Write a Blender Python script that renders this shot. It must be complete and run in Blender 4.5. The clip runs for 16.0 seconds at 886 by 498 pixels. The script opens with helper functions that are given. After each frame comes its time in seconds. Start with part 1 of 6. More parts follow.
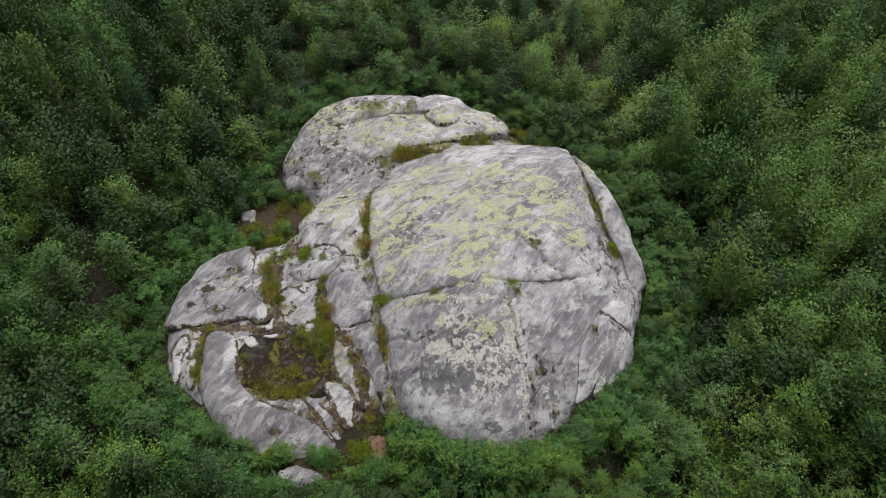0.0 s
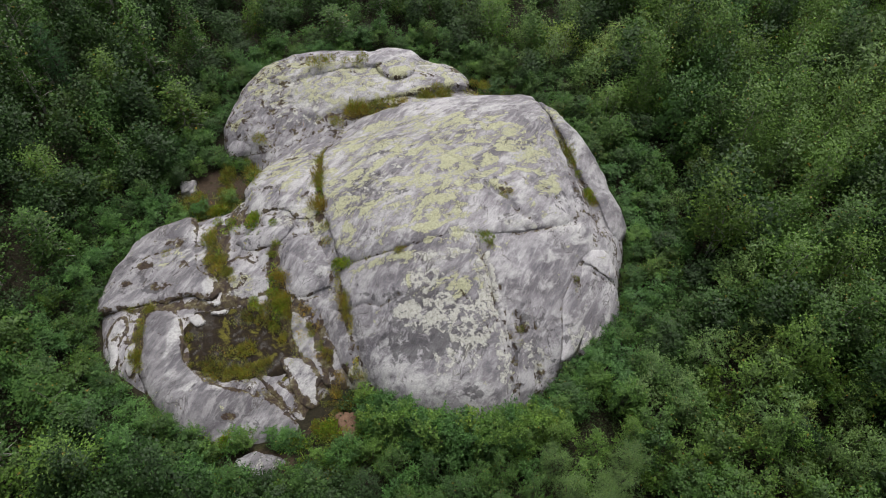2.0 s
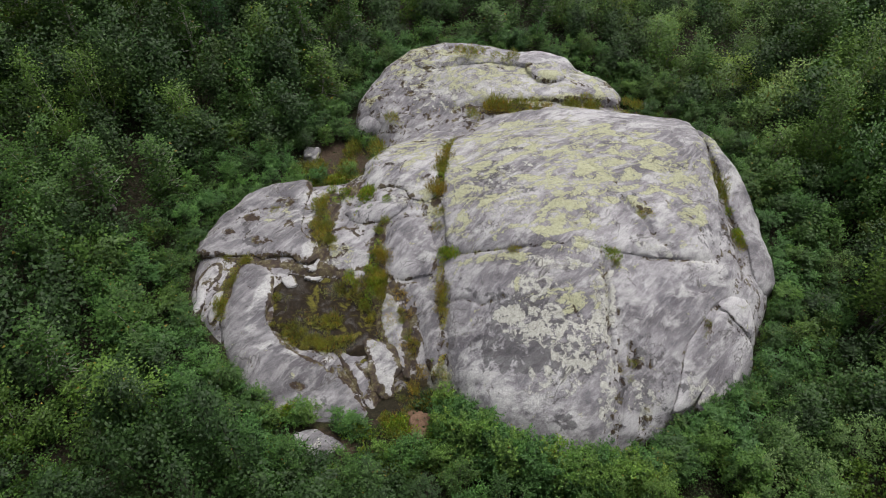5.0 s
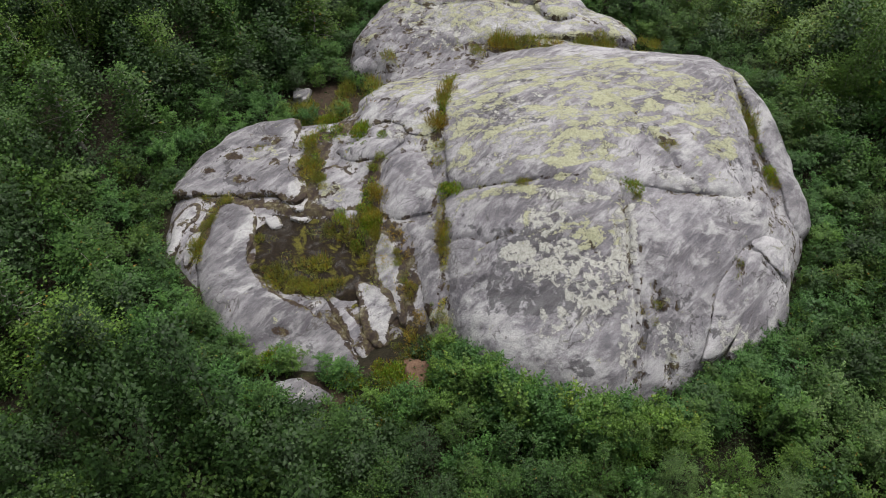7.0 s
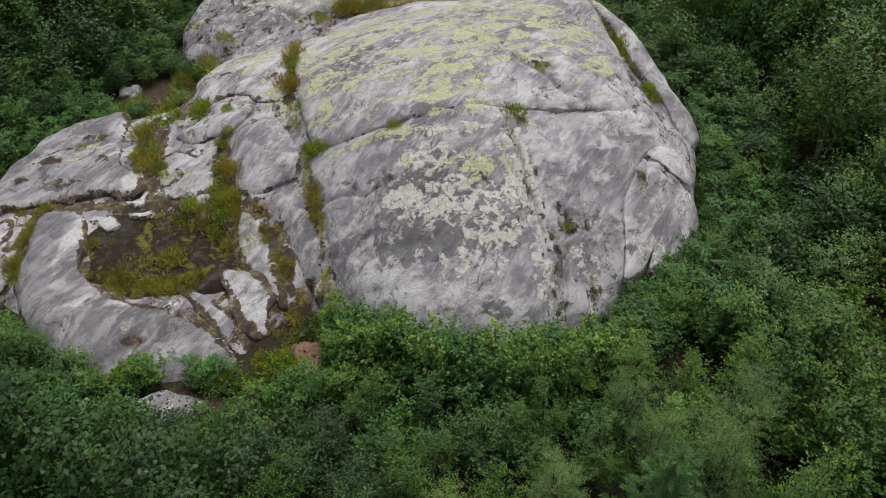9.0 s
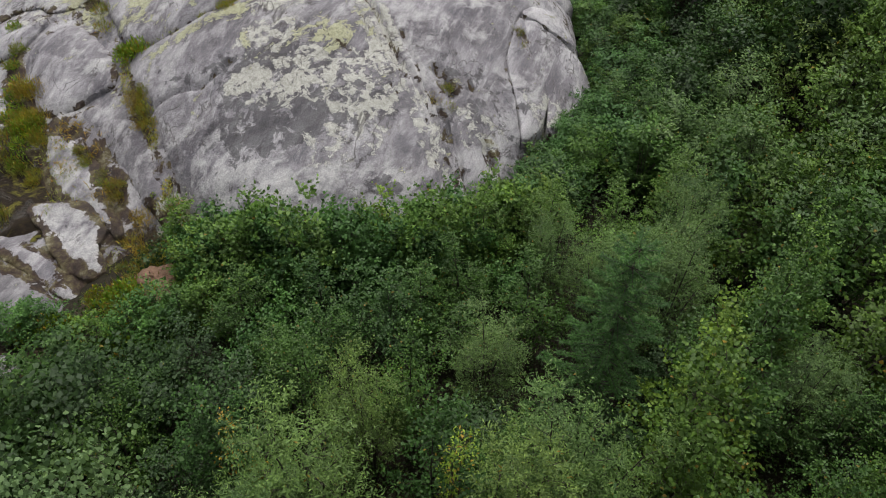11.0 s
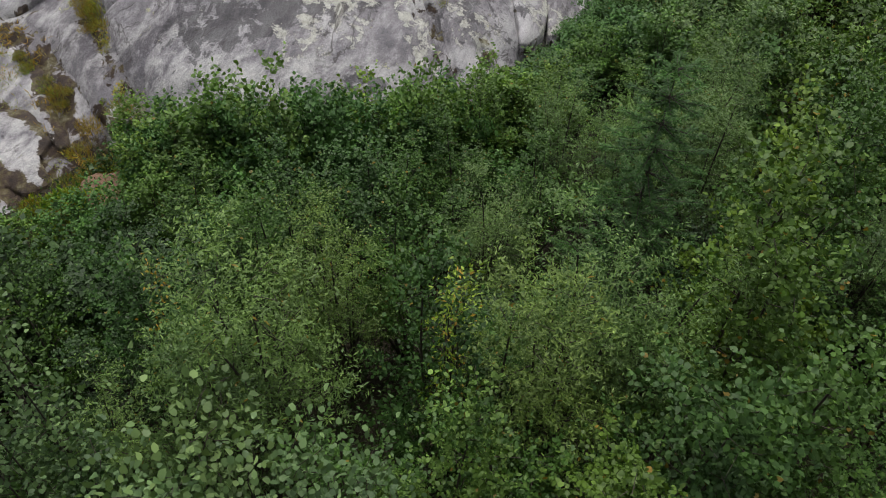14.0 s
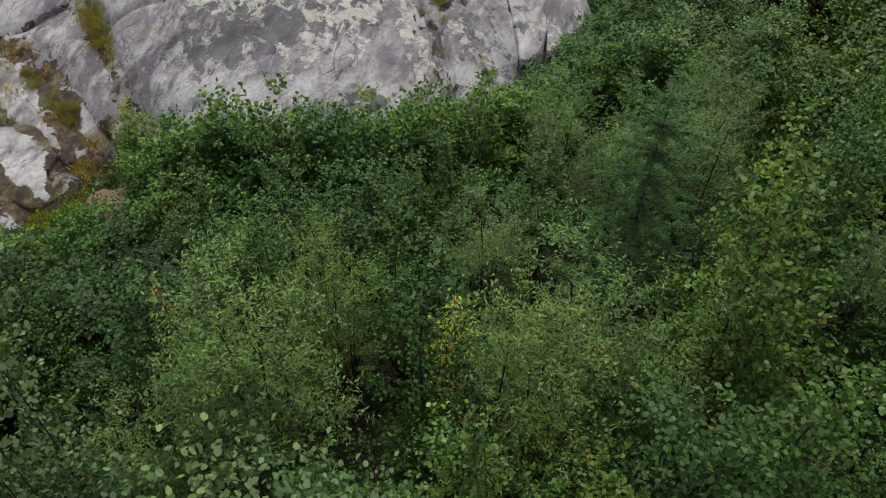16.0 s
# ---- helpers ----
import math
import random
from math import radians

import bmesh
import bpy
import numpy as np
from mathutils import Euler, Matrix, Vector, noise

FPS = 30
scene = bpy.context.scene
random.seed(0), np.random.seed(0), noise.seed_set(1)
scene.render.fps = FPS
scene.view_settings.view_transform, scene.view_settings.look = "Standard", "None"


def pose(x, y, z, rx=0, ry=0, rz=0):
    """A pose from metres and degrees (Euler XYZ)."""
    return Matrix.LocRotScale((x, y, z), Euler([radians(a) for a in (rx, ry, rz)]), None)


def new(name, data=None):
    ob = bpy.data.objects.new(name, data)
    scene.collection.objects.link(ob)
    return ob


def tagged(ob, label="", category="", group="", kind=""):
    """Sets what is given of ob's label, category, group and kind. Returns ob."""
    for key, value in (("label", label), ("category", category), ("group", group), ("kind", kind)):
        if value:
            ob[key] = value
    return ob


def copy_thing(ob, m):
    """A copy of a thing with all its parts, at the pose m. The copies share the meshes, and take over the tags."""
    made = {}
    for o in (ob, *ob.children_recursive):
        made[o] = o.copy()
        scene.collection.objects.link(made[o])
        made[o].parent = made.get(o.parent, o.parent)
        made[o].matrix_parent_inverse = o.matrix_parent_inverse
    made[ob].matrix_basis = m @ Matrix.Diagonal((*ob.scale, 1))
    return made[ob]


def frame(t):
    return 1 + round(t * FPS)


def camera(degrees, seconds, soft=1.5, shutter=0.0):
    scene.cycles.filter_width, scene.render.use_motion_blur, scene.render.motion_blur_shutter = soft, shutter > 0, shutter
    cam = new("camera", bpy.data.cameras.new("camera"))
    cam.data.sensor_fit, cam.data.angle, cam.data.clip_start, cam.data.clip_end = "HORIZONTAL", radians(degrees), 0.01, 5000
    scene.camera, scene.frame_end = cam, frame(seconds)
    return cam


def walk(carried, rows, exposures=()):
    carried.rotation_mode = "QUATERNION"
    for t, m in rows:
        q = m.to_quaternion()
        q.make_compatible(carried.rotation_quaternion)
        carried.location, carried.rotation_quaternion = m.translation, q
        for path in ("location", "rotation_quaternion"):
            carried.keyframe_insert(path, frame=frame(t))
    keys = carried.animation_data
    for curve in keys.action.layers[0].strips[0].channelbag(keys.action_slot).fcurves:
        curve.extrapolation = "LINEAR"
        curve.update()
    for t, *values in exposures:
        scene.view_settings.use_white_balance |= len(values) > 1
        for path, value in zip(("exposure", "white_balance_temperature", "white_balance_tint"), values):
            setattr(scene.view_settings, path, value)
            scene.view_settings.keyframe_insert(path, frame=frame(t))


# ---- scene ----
cam = camera(65.1, 16.0, soft=1.0)
# seconds, eye x y z, pitch, yaw, roll
ROWS = [
    (0, 0.000, 0.000, 34.500, -53.00, 0.00, 0.00),
    (0.3, 0.042, 0.009, 33.897, -52.87, -10.42, -0.40),
    (0.5, 0.070, 0.015, 33.495, -52.87, -17.03, -0.68),
    (0.7, -0.060, 0.169, 33.175, -53.16, -21.08, -0.74),
    (1, -0.255, 0.400, 32.695, -53.32, -10.25, 0.75),
    (1.2, -0.213, 0.403, 32.213, -53.33, -6.07, 0.77),
    (1.5, -0.151, 0.407, 31.489, -53.28, -5.38, 0.78),
    (2, -0.195, 0.491, 30.374, -53.42, -5.30, 0.75),
    (2.3, -0.325, 0.540, 29.696, -53.52, -5.03, 0.91),
    (2.5, -0.411, 0.572, 29.244, -53.61, 1.42, 1.35),
    (2.7, -0.355, 0.584, 28.786, -53.68, 5.43, 1.19),
    (3, -0.270, 0.602, 28.098, -53.72, 8.41, 1.20),
    (3.5, -0.304, 0.673, 27.438, -53.08, 8.54, 1.08),
    (3.7, -0.360, 0.720, 27.360, -51.58, 8.50, 1.10),
    (3.9, -0.360, 0.730, 27.350, -50.40, 8.60, 1.05),
    (4.4, -0.370, 0.740, 27.250, -50.05, 8.90, 1.00),
    (5, -0.380, 0.740, 26.600, -50.00, 9.20, 0.95),
    (5.8, -0.380, 0.750, 25.200, -50.00, 9.43, 0.90),
    (6, -0.367, 0.772, 24.752, -50.03, 9.47, 0.88),
    (6.5, -0.325, 0.824, 23.596, -50.10, 9.47, 0.88),
    (7, -0.307, 0.818, 22.488, -50.20, 9.41, 0.90),
    (7.5, -0.286, 0.805, 21.313, -50.29, 9.41, 0.92),
    (8, -0.198, 0.812, 20.116, -50.37, 8.03, 0.86),
    (8.2, -0.175, 0.844, 19.659, -50.47, 5.52, 0.84),
    (8.5, -0.140, 0.892, 18.973, -48.99, 1.65, 0.90),
    (8.8, -0.114, 0.866, 18.199, -46.58, -1.66, 0.97),
    (9, -0.096, 0.848, 17.683, -46.49, -4.10, 0.89),
    (9.2, -0.090, 0.850, 17.200, -46.50, -6.50, 0.93),
    (9.7, -0.050, 0.840, 15.980, -46.40, -10.60, 0.95),
    (10.4, -0.010, 0.820, 14.250, -46.35, -15.00, 0.97),
    (11.3, 0.025, 0.790, 12.000, -46.30, -18.05, 1.00),
    (11.5, 0.026, 0.768, 11.495, -46.22, -18.26, 1.03),
    (12, 0.044, 0.732, 10.264, -46.00, -18.51, 0.99),
    (12.5, 0.029, 0.677, 9.637, -45.94, -18.50, 0.96),
    (13, 0.010, 0.647, 9.516, -45.89, -18.48, 1.00),
    (13.5, 0.010, 0.659, 9.519, -45.90, -18.40, 0.95),
    (14, 0.023, 0.700, 9.637, -45.92, -18.38, 0.94),
    (14.5, 0.036, 0.737, 9.769, -45.91, -18.33, 0.92),
    (15, 0.044, 0.756, 9.882, -45.89, -18.29, 0.92),
    (15.5, 0.055, 0.755, 9.966, -45.85, -18.26, 0.93),
    (16, 0.062, 0.737, 10.020, -45.81, -18.22, 0.93),
]

walk(cam, [(t, pose(x, y, z, 90 + pitch, 0, yaw) @ pose(0, 0, 0, 0, 0, roll)) for t, x, y, z, pitch, yaw, roll in ROWS],
     exposures=[(0.0, 0.0), (16.0, 0.0)])

# ---- light: overcast sky ----
SUN_ELEVATION, SUN_TURN = 66.0, 20.0
world = bpy.data.worlds.new("sky")
scene.world = world
world.use_nodes = True
wn = world.node_tree.nodes
wl = world.node_tree.links
sky = wn.new("ShaderNodeTexSky")
sky.sky_type = "NISHITA"
sky.sun_disc = False
sky.sun_elevation = radians(SUN_ELEVATION)
sky.sun_rotation = radians(SUN_TURN)
sky.air_density, sky.dust_density, sky.ozone_density = 1.0, 6.0, 0.6
soft_sky = wn.new("ShaderNodeHueSaturation")
soft_sky.inputs["Saturation"].default_value = 0.25
wl.new(sky.outputs[0], soft_sky.inputs["Color"])
wl.new(soft_sky.outputs[0], wn["Background"].inputs["Color"])
wn["Background"].inputs["Strength"].default_value = 0.122

sun_data = bpy.data.lights.new("sun", "SUN")
sun_data.energy, sun_data.angle, sun_data.color = 2.0, radians(45), (1.0, 0.98, 0.95)
sun = new("sun", sun_data)
sun.matrix_world = pose(0, 0, 60, 90 - SUN_ELEVATION, 0, 180 - SUN_TURN)


# ---- materials ----
def node(nt, kind, **values):
    n = nt.nodes.new(kind)
    for key, v in values.items():
        n.inputs[key.replace("_", " ")].default_value = v
    return n


def material(name, rough=0.9):
    m = bpy.data.materials.new(name)
    m.use_nodes = True
    nt = m.node_tree
    b = nt.nodes["Principled BSDF"]
    b.inputs["Roughness"].default_value = rough
    b.inputs["Specular IOR Level"].default_value = 0.25
    return m, nt, b


def math_node(nt, op, a, b=None, clamp=False):
    n = nt.nodes.new("ShaderNodeMath")
    n.operation, n.use_clamp = op, clamp
    for i, v in enumerate((a, b)):
        if v is None:
            continue
        if isinstance(v, (int, float)):
            n.inputs[i].default_value = v
        else:
            nt.links.new(v, n.inputs[i])
    return n.outputs[0]


def noise_node(nt, vec, scale, detail=4.0, rough=0.55, distort=0.0):
    n = node(nt, "ShaderNodeTexNoise", Scale=scale, Detail=detail, Roughness=rough, Distortion=distort)
    nt.links.new(vec, n.inputs["Vector"])
    return n.outputs["Fac"]


def ramp(nt, fac, *stops):
    n = nt.nodes.new("ShaderNodeValToRGB")
    while len(n.color_ramp.elements) < len(stops):
        n.color_ramp.elements.new(0.5)
    for e, (p, c) in zip(n.color_ramp.elements, stops):
        e.position = p
        e.color = (c, c, c, 1) if isinstance(c, (int, float)) else (*c, 1)
    nt.links.new(fac, n.inputs[0])
    return n.outputs[0]


def mix(nt, fac, a, b, mode="MIX"):
    n = nt.nodes.new("ShaderNodeMix")
    n.data_type, n.blend_type = "RGBA", mode
    for s, v in ((0, fac), (6, a), (7, b)):
        if isinstance(v, (int, float)):
            n.inputs[s].default_value = v
        elif isinstance(v, tuple):
            n.inputs[s].default_value = (*v, 1)
        else:
            nt.links.new(v, n.inputs[s])
    return n.outputs[2]


def place(nt, sx=1.0, sy=1.0, sz=1.0, rz=0.0):
    g = nt.nodes.new("ShaderNodeNewGeometry")
    m = nt.nodes.new("ShaderNodeMapping")
    m.inputs["Scale"].default_value = (sx, sy, sz)
    m.inputs["Rotation"].default_value = (0, 0, radians(rz))
    nt.links.new(g.outputs["Position"], m.inputs["Vector"])
    return m.outputs[0]


def attr(nt, name):
    a = nt.nodes.new("ShaderNodeAttribute")
    a.attribute_name = name
    return a.outputs["Fac"]


def bump(nt, bsdf, height, strength, distance):
    b = node(nt, "ShaderNodeBump", Strength=strength, Distance=distance)
    nt.links.new(height, b.inputs["Height"])
    nt.links.new(b.outputs[0], bsdf.inputs["Normal"])


def stretched(nt, along, across, turn, warp=0.9):
    """Position along a grain that runs at an angle and wanders a little."""
    g = nt.nodes.new("ShaderNodeNewGeometry")
    w = node(nt, "ShaderNodeTexNoise", Scale=0.33, Detail=2.0)
    nt.links.new(g.outputs["Position"], w.inputs["Vector"])
    add = nt.nodes.new("ShaderNodeVectorMath")
    add.operation = "MULTIPLY_ADD"
    nt.links.new(w.outputs["Color"], add.inputs[0])
    add.inputs[1].default_value = (warp * 2, warp * 2, warp)
    nt.links.new(g.outputs["Position"], add.inputs[2])
    m = nt.nodes.new("ShaderNodeMapping")
    m.vector_type = "TEXTURE"
    m.inputs["Scale"].default_value = (along, across, across)
    m.inputs["Rotation"].default_value = (0, 0, radians(turn))
    nt.links.new(add.outputs[0], m.inputs["Vector"])
    return m.outputs[0]


def rock_material():
    m, nt, b = material("weathered_granite", 0.85)
    p = place(nt)
    big = noise_node(nt, stretched(nt, 1.6, 0.8, 35), 0.42, 5, 0.6, 0.4)
    mid = noise_node(nt, stretched(nt, 1.3, 0.8, 40, 0.5), 1.0, 10, 0.64, 0.3)
    wisp = noise_node(nt, stretched(nt, 2.0, 0.34, 48, 0.5), 1.0, 9, 0.66, 0.1)
    scratch = noise_node(nt, stretched(nt, 0.6, 0.05, 52, 0.3), 1.0, 6, 0.65)
    flow = noise_node(nt, stretched(nt, 1.4, 0.22, 60, 0.35), 1.0, 8, 0.62, 0.15)
    grain = noise_node(nt, p, 7.5, 9, 0.72, 0.3)
    fine = noise_node(nt, p, 38.0, 5, 0.8)
    base = ramp(nt, big, (0.38, (0.132, 0.122, 0.136)), (0.5, (0.236, 0.224, 0.242)), (0.61, (0.425, 0.412, 0.428)))
    base = mix(nt, ramp(nt, mid, (0.52, 0.0), (0.62, 0.72)), base, (0.455, 0.445, 0.45))
    base = mix(nt, ramp(nt, mid, (0.37, 0.62), (0.46, 0.0)), base, (0.122, 0.116, 0.134))
    base = mix(nt, ramp(nt, flow, (0.53, 0.0), (0.66, 0.42)), base, (0.52, 0.505, 0.52))
    base = mix(nt, ramp(nt, flow, (0.36, 0.38), (0.47, 0.0)), base, (0.118, 0.108, 0.120))
    # grey veins and pale scratches along the grain
    base = mix(nt, ramp(nt, wisp, (0.52, 0.0), (0.70, 0.45)), base, (0.47, 0.46, 0.465))
    base = mix(nt, ramp(nt, wisp, (0.32, 0.35), (0.46, 0.0)), base, (0.135, 0.128, 0.142))
    base = mix(nt, ramp(nt, scratch, (0.57, 0.0), (0.70, 0.34)), base, (0.52, 0.51, 0.51))
    base = mix(nt, ramp(nt, scratch, (0.32, 0.3), (0.43, 0.0)), base, (0.13, 0.125, 0.135))
    base = mix(nt, ramp(nt, grain, (0.56, 0.0), (0.72, 0.28)), base, (0.50, 0.49, 0.48))
    base = mix(nt, ramp(nt, grain, (0.3, 0.5), (0.42, 0.0)), base, (0.085, 0.080, 0.088))
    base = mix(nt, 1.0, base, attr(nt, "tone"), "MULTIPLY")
    # pale washed stone
    pale = math_node(nt, "ADD", attr(nt, "pale"), math_node(nt, "MULTIPLY", math_node(nt, "SUBTRACT", mid, 0.5), 1.9))
    pale = math_node(nt, "ADD", pale, math_node(nt, "MULTIPLY", math_node(nt, "SUBTRACT", wisp, 0.5), 1.0))
    base = mix(nt, ramp(nt, pale, (0.42, 0.0), (0.72, 0.85)), base, ramp(nt, grain, (0.36, (0.34, 0.335, 0.345)), (0.6, (0.53, 0.52, 0.515))))
    # dark algae stain
    stain_noise = noise_node(nt, p, 2.4, 10, 0.70, 0.4)
    stain = math_node(nt, "ADD", math_node(nt, "MULTIPLY", attr(nt, "stain"), 0.74), math_node(nt, "MULTIPLY", math_node(nt, "SUBTRACT", stain_noise, 0.5), 3.6))
    base = mix(nt, ramp(nt, stain, (0.44, 0.0), (0.60, 0.8)), base, ramp(nt, wisp, (0.4, (0.050, 0.048, 0.052)), (0.62, (0.112, 0.108, 0.115))))
    # grey-white crust lichen
    crust_noise = noise_node(nt, p, 2.7, 12, 0.72, 0.3)
    crust = math_node(nt, "ADD", attr(nt, "crust"), math_node(nt, "MULTIPLY", math_node(nt, "SUBTRACT", crust_noise, 0.5), 2.9))
    crust_col = ramp(nt, grain, (0.35, (0.30, 0.295, 0.258)), (0.58, (0.53, 0.525, 0.475)))
    base = mix(nt, ramp(nt, crust, (0.44, 0.0), (0.58, 0.4), (0.64, 0.0)), base, (0.080, 0.076, 0.078))
    base = mix(nt, ramp(nt, crust, (0.60, 0.0), (0.65, 0.85)), base, crust_col)
    # yellow-green lichen
    lich_noise = noise_node(nt, stretched(nt, 1.25, 0.75, 28, 0.35), 1.0, 12, 0.62, 0.9)
    lich = math_node(nt, "ADD", math_node(nt, "MULTIPLY", attr(nt, "lichen"), 1.0), math_node(nt, "MULTIPLY", math_node(nt, "SUBTRACT", lich_noise, 0.5), 3.6))
    lich = math_node(nt, "ADD", lich, math_node(nt, "MULTIPLY", math_node(nt, "SUBTRACT", grain, 0.5), 1.6))
    lich_col = ramp(nt, noise_node(nt, p, 9.0, 6, 0.75), (0.32, (0.185, 0.182, 0.118)), (0.48, (0.365, 0.366, 0.235)), (0.66, (0.48, 0.48, 0.335)))
    lich_fac = ramp(nt, lich, (0.60, 0.0), (0.635, 0.9), (1.3, 0.95))
    base = mix(nt, ramp(nt, lich, (0.42, 0.0), (0.57, 0.5), (0.62, 0.0)), base, (0.085, 0.080, 0.082))
    base = mix(nt, lich_fac, base, lich_col)
    # hairline cracks and weathered seams
    seam = math_node(nt, "ABSOLUTE", math_node(nt, "SUBTRACT", noise_node(nt, stretched(nt, 1.6, 1.0, 60, 0.4), 0.8, 5, 0.55, 0.6), 0.5))
    where = ramp(nt, noise_node(nt, p, 0.7, 3, 0.5), (0.48, 0.0), (0.58, 0.8))
    base = mix(nt, math_node(nt, "MULTIPLY", ramp(nt, seam, (0.0, 1.0), (0.005, 0.6), (0.013, 0.0)), where), base, (0.06, 0.054, 0.05))
    # soil and moss caught in the joints
    soil = math_node(nt, "ADD", attr(nt, "soil"), math_node(nt, "MULTIPLY", math_node(nt, "SUBTRACT", stain_noise, 0.5), 3.0))
    soil_col = ramp(nt, crust_noise, (0.35, (0.018, 0.011, 0.008)), (0.48, (0.044, 0.027, 0.017)), (0.56, (0.085, 0.068, 0.028)), (0.70, (0.26, 0.245, 0.17)))
    base = mix(nt, ramp(nt, soil, (0.6, 0.0), (0.68, 0.94)), base, soil_col)
    base = mix(nt, 0.55, base, ramp(nt, fine, (0.28, 0.12), (0.72, 0.9)), "OVERLAY")
    nt.links.new(base, b.inputs["Base Color"])
    h = math_node(nt, "ADD", math_node(nt, "MULTIPLY", grain, 0.4), math_node(nt, "ADD", mid, math_node(nt, "MULTIPLY", lich_fac, 0.25)))
    h = math_node(nt, "ADD", h, math_node(nt, "ADD", math_node(nt, "MULTIPLY", wisp, 0.6), math_node(nt, "MULTIPLY", scratch, 0.25)))
    bump(nt, b, h, 0.8, 0.09)
    return m


def soil_material():
    m, nt, b = material("forest_soil", 0.95)
    p = place(nt)
    n1 = noise_node(nt, p, 0.9, 6, 0.65, 0.5)
    n2 = noise_node(nt, p, 7.0, 7, 0.75)
    c = ramp(nt, n2, (0.3, (0.010, 0.009, 0.005)), (0.55, (0.024, 0.020, 0.011)), (0.8, (0.06, 0.05, 0.03)))
    moss = ramp(nt, n2, (0.3, (0.03, 0.04, 0.012)), (0.7, (0.12, 0.13, 0.035)))
    near_rock = math_node(nt, "ADD", attr(nt, "moss"), math_node(nt, "MULTIPLY", math_node(nt, "SUBTRACT", n1, 0.5), 1.5))
    c = mix(nt, ramp(nt, near_rock, (0.6, 0.0), (0.85, 0.9)), c, moss)
    bare = math_node(nt, "ADD", attr(nt, "bare"), math_node(nt, "MULTIPLY", math_node(nt, "SUBTRACT", n1, 0.5), 2.0))
    c = mix(nt, ramp(nt, bare, (0.5, 0.0), (0.7, 0.9)), c, ramp(nt, n2, (0.3, (0.028, 0.019, 0.013)), (0.7, (0.092, 0.064, 0.044))))
    nt.links.new(c, b.inputs["Base Color"])
    bump(nt, b, n2, 0.8, 0.08)
    return m


def mud_material():
    m, nt, b = material("wet_peat", 0.6)
    p = place(nt)
    n1 = noise_node(nt, p, 1.1, 6, 0.65, 0.6)
    n2 = noise_node(nt, p, 9.0, 7, 0.75)
    c = ramp(nt, n2, (0.3, (0.007, 0.005, 0.003)), (0.55, (0.020, 0.013, 0.007)), (0.8, (0.05, 0.036, 0.022)))
    moss = ramp(nt, n2, (0.3, (0.04, 0.038, 0.008)), (0.7, (0.17, 0.155, 0.025)))
    c = mix(nt, ramp(nt, n1, (0.53, 0.0), (0.6, 0.9)), c, moss)
    nt.links.new(c, b.inputs["Base Color"])
    nt.links.new(ramp(nt, n1, (0.40, 0.12), (0.47, 0.9)), b.inputs["Roughness"])
    bump(nt, b, n2, 0.7, 0.05)
    return m


def leaf_material(name, dark, light, autumn=(0.22, 0.15, 0.03), odd=0.04, sheen=0.45, hue=0.85):
    m, nt, b = material(name, sheen)
    b.inputs["Specular IOR Level"].default_value = 0.2
    g = nt.nodes.new("ShaderNodeNewGeometry")
    o = nt.nodes.new("ShaderNodeObjectInfo")
    c = ramp(nt, g.outputs["Random Per Island"], (0.0, tuple(0.72 * u + 0.28 * v for u, v in zip(dark, light))), (0.8, tuple(0.3 * u + 0.7 * v for u, v in zip(dark, light))), (1.0, tuple(min(1.0, v * 1.2) for v in light)))
    odd_leaf = math_node(nt, "GREATER_THAN", math_node(nt, "FRACT", math_node(nt, "MULTIPLY", g.outputs["Random Per Island"], 37.0)), 1.0 - odd)
    c = mix(nt, odd_leaf, c, autumn)
    tint = ramp(nt, o.outputs["Random"], (0.0, (0.78, 0.88, 0.86)), (0.25, (1.0, 1.02, 1.0)), (0.5, (0.80, 0.90, 0.85)), (0.75, (1.02, 1.08, 0.9)), (1.0, (1.25, 1.12, 0.7)))
    c = mix(nt, hue, c, mix(nt, 1.0, c, tint, "MULTIPLY"))
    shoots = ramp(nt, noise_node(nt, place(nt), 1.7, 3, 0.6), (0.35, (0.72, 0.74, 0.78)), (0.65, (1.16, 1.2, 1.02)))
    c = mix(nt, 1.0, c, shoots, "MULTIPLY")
    nt.links.new(c, b.inputs["Base Color"])
    t = nt.nodes.new("ShaderNodeBsdfTranslucent")
    nt.links.new(mix(nt, 1.0, c, (1.15, 1.2, 0.65), "MULTIPLY"), t.inputs["Color"])
    s = nt.nodes.new("ShaderNodeMixShader")
    s.inputs[0].default_value = 0.22
    nt.links.new(b.outputs[0], s.inputs[1])
    nt.links.new(t.outputs[0], s.inputs[2])
    nt.links.new(s.outputs[0], nt.nodes["Material Output"].inputs["Surface"])
    return m


def bark_material(name, dark, light):
    m, nt, b = material(name, 0.85)
    n = noise_node(nt, place(nt, 6, 6, 2), 3.0, 5, 0.7)
    nt.links.new(ramp(nt, n, (0.35, dark), (0.65, light)), b.inputs["Base Color"])
    bump(nt, b, n, 0.5, 0.02)
    return m


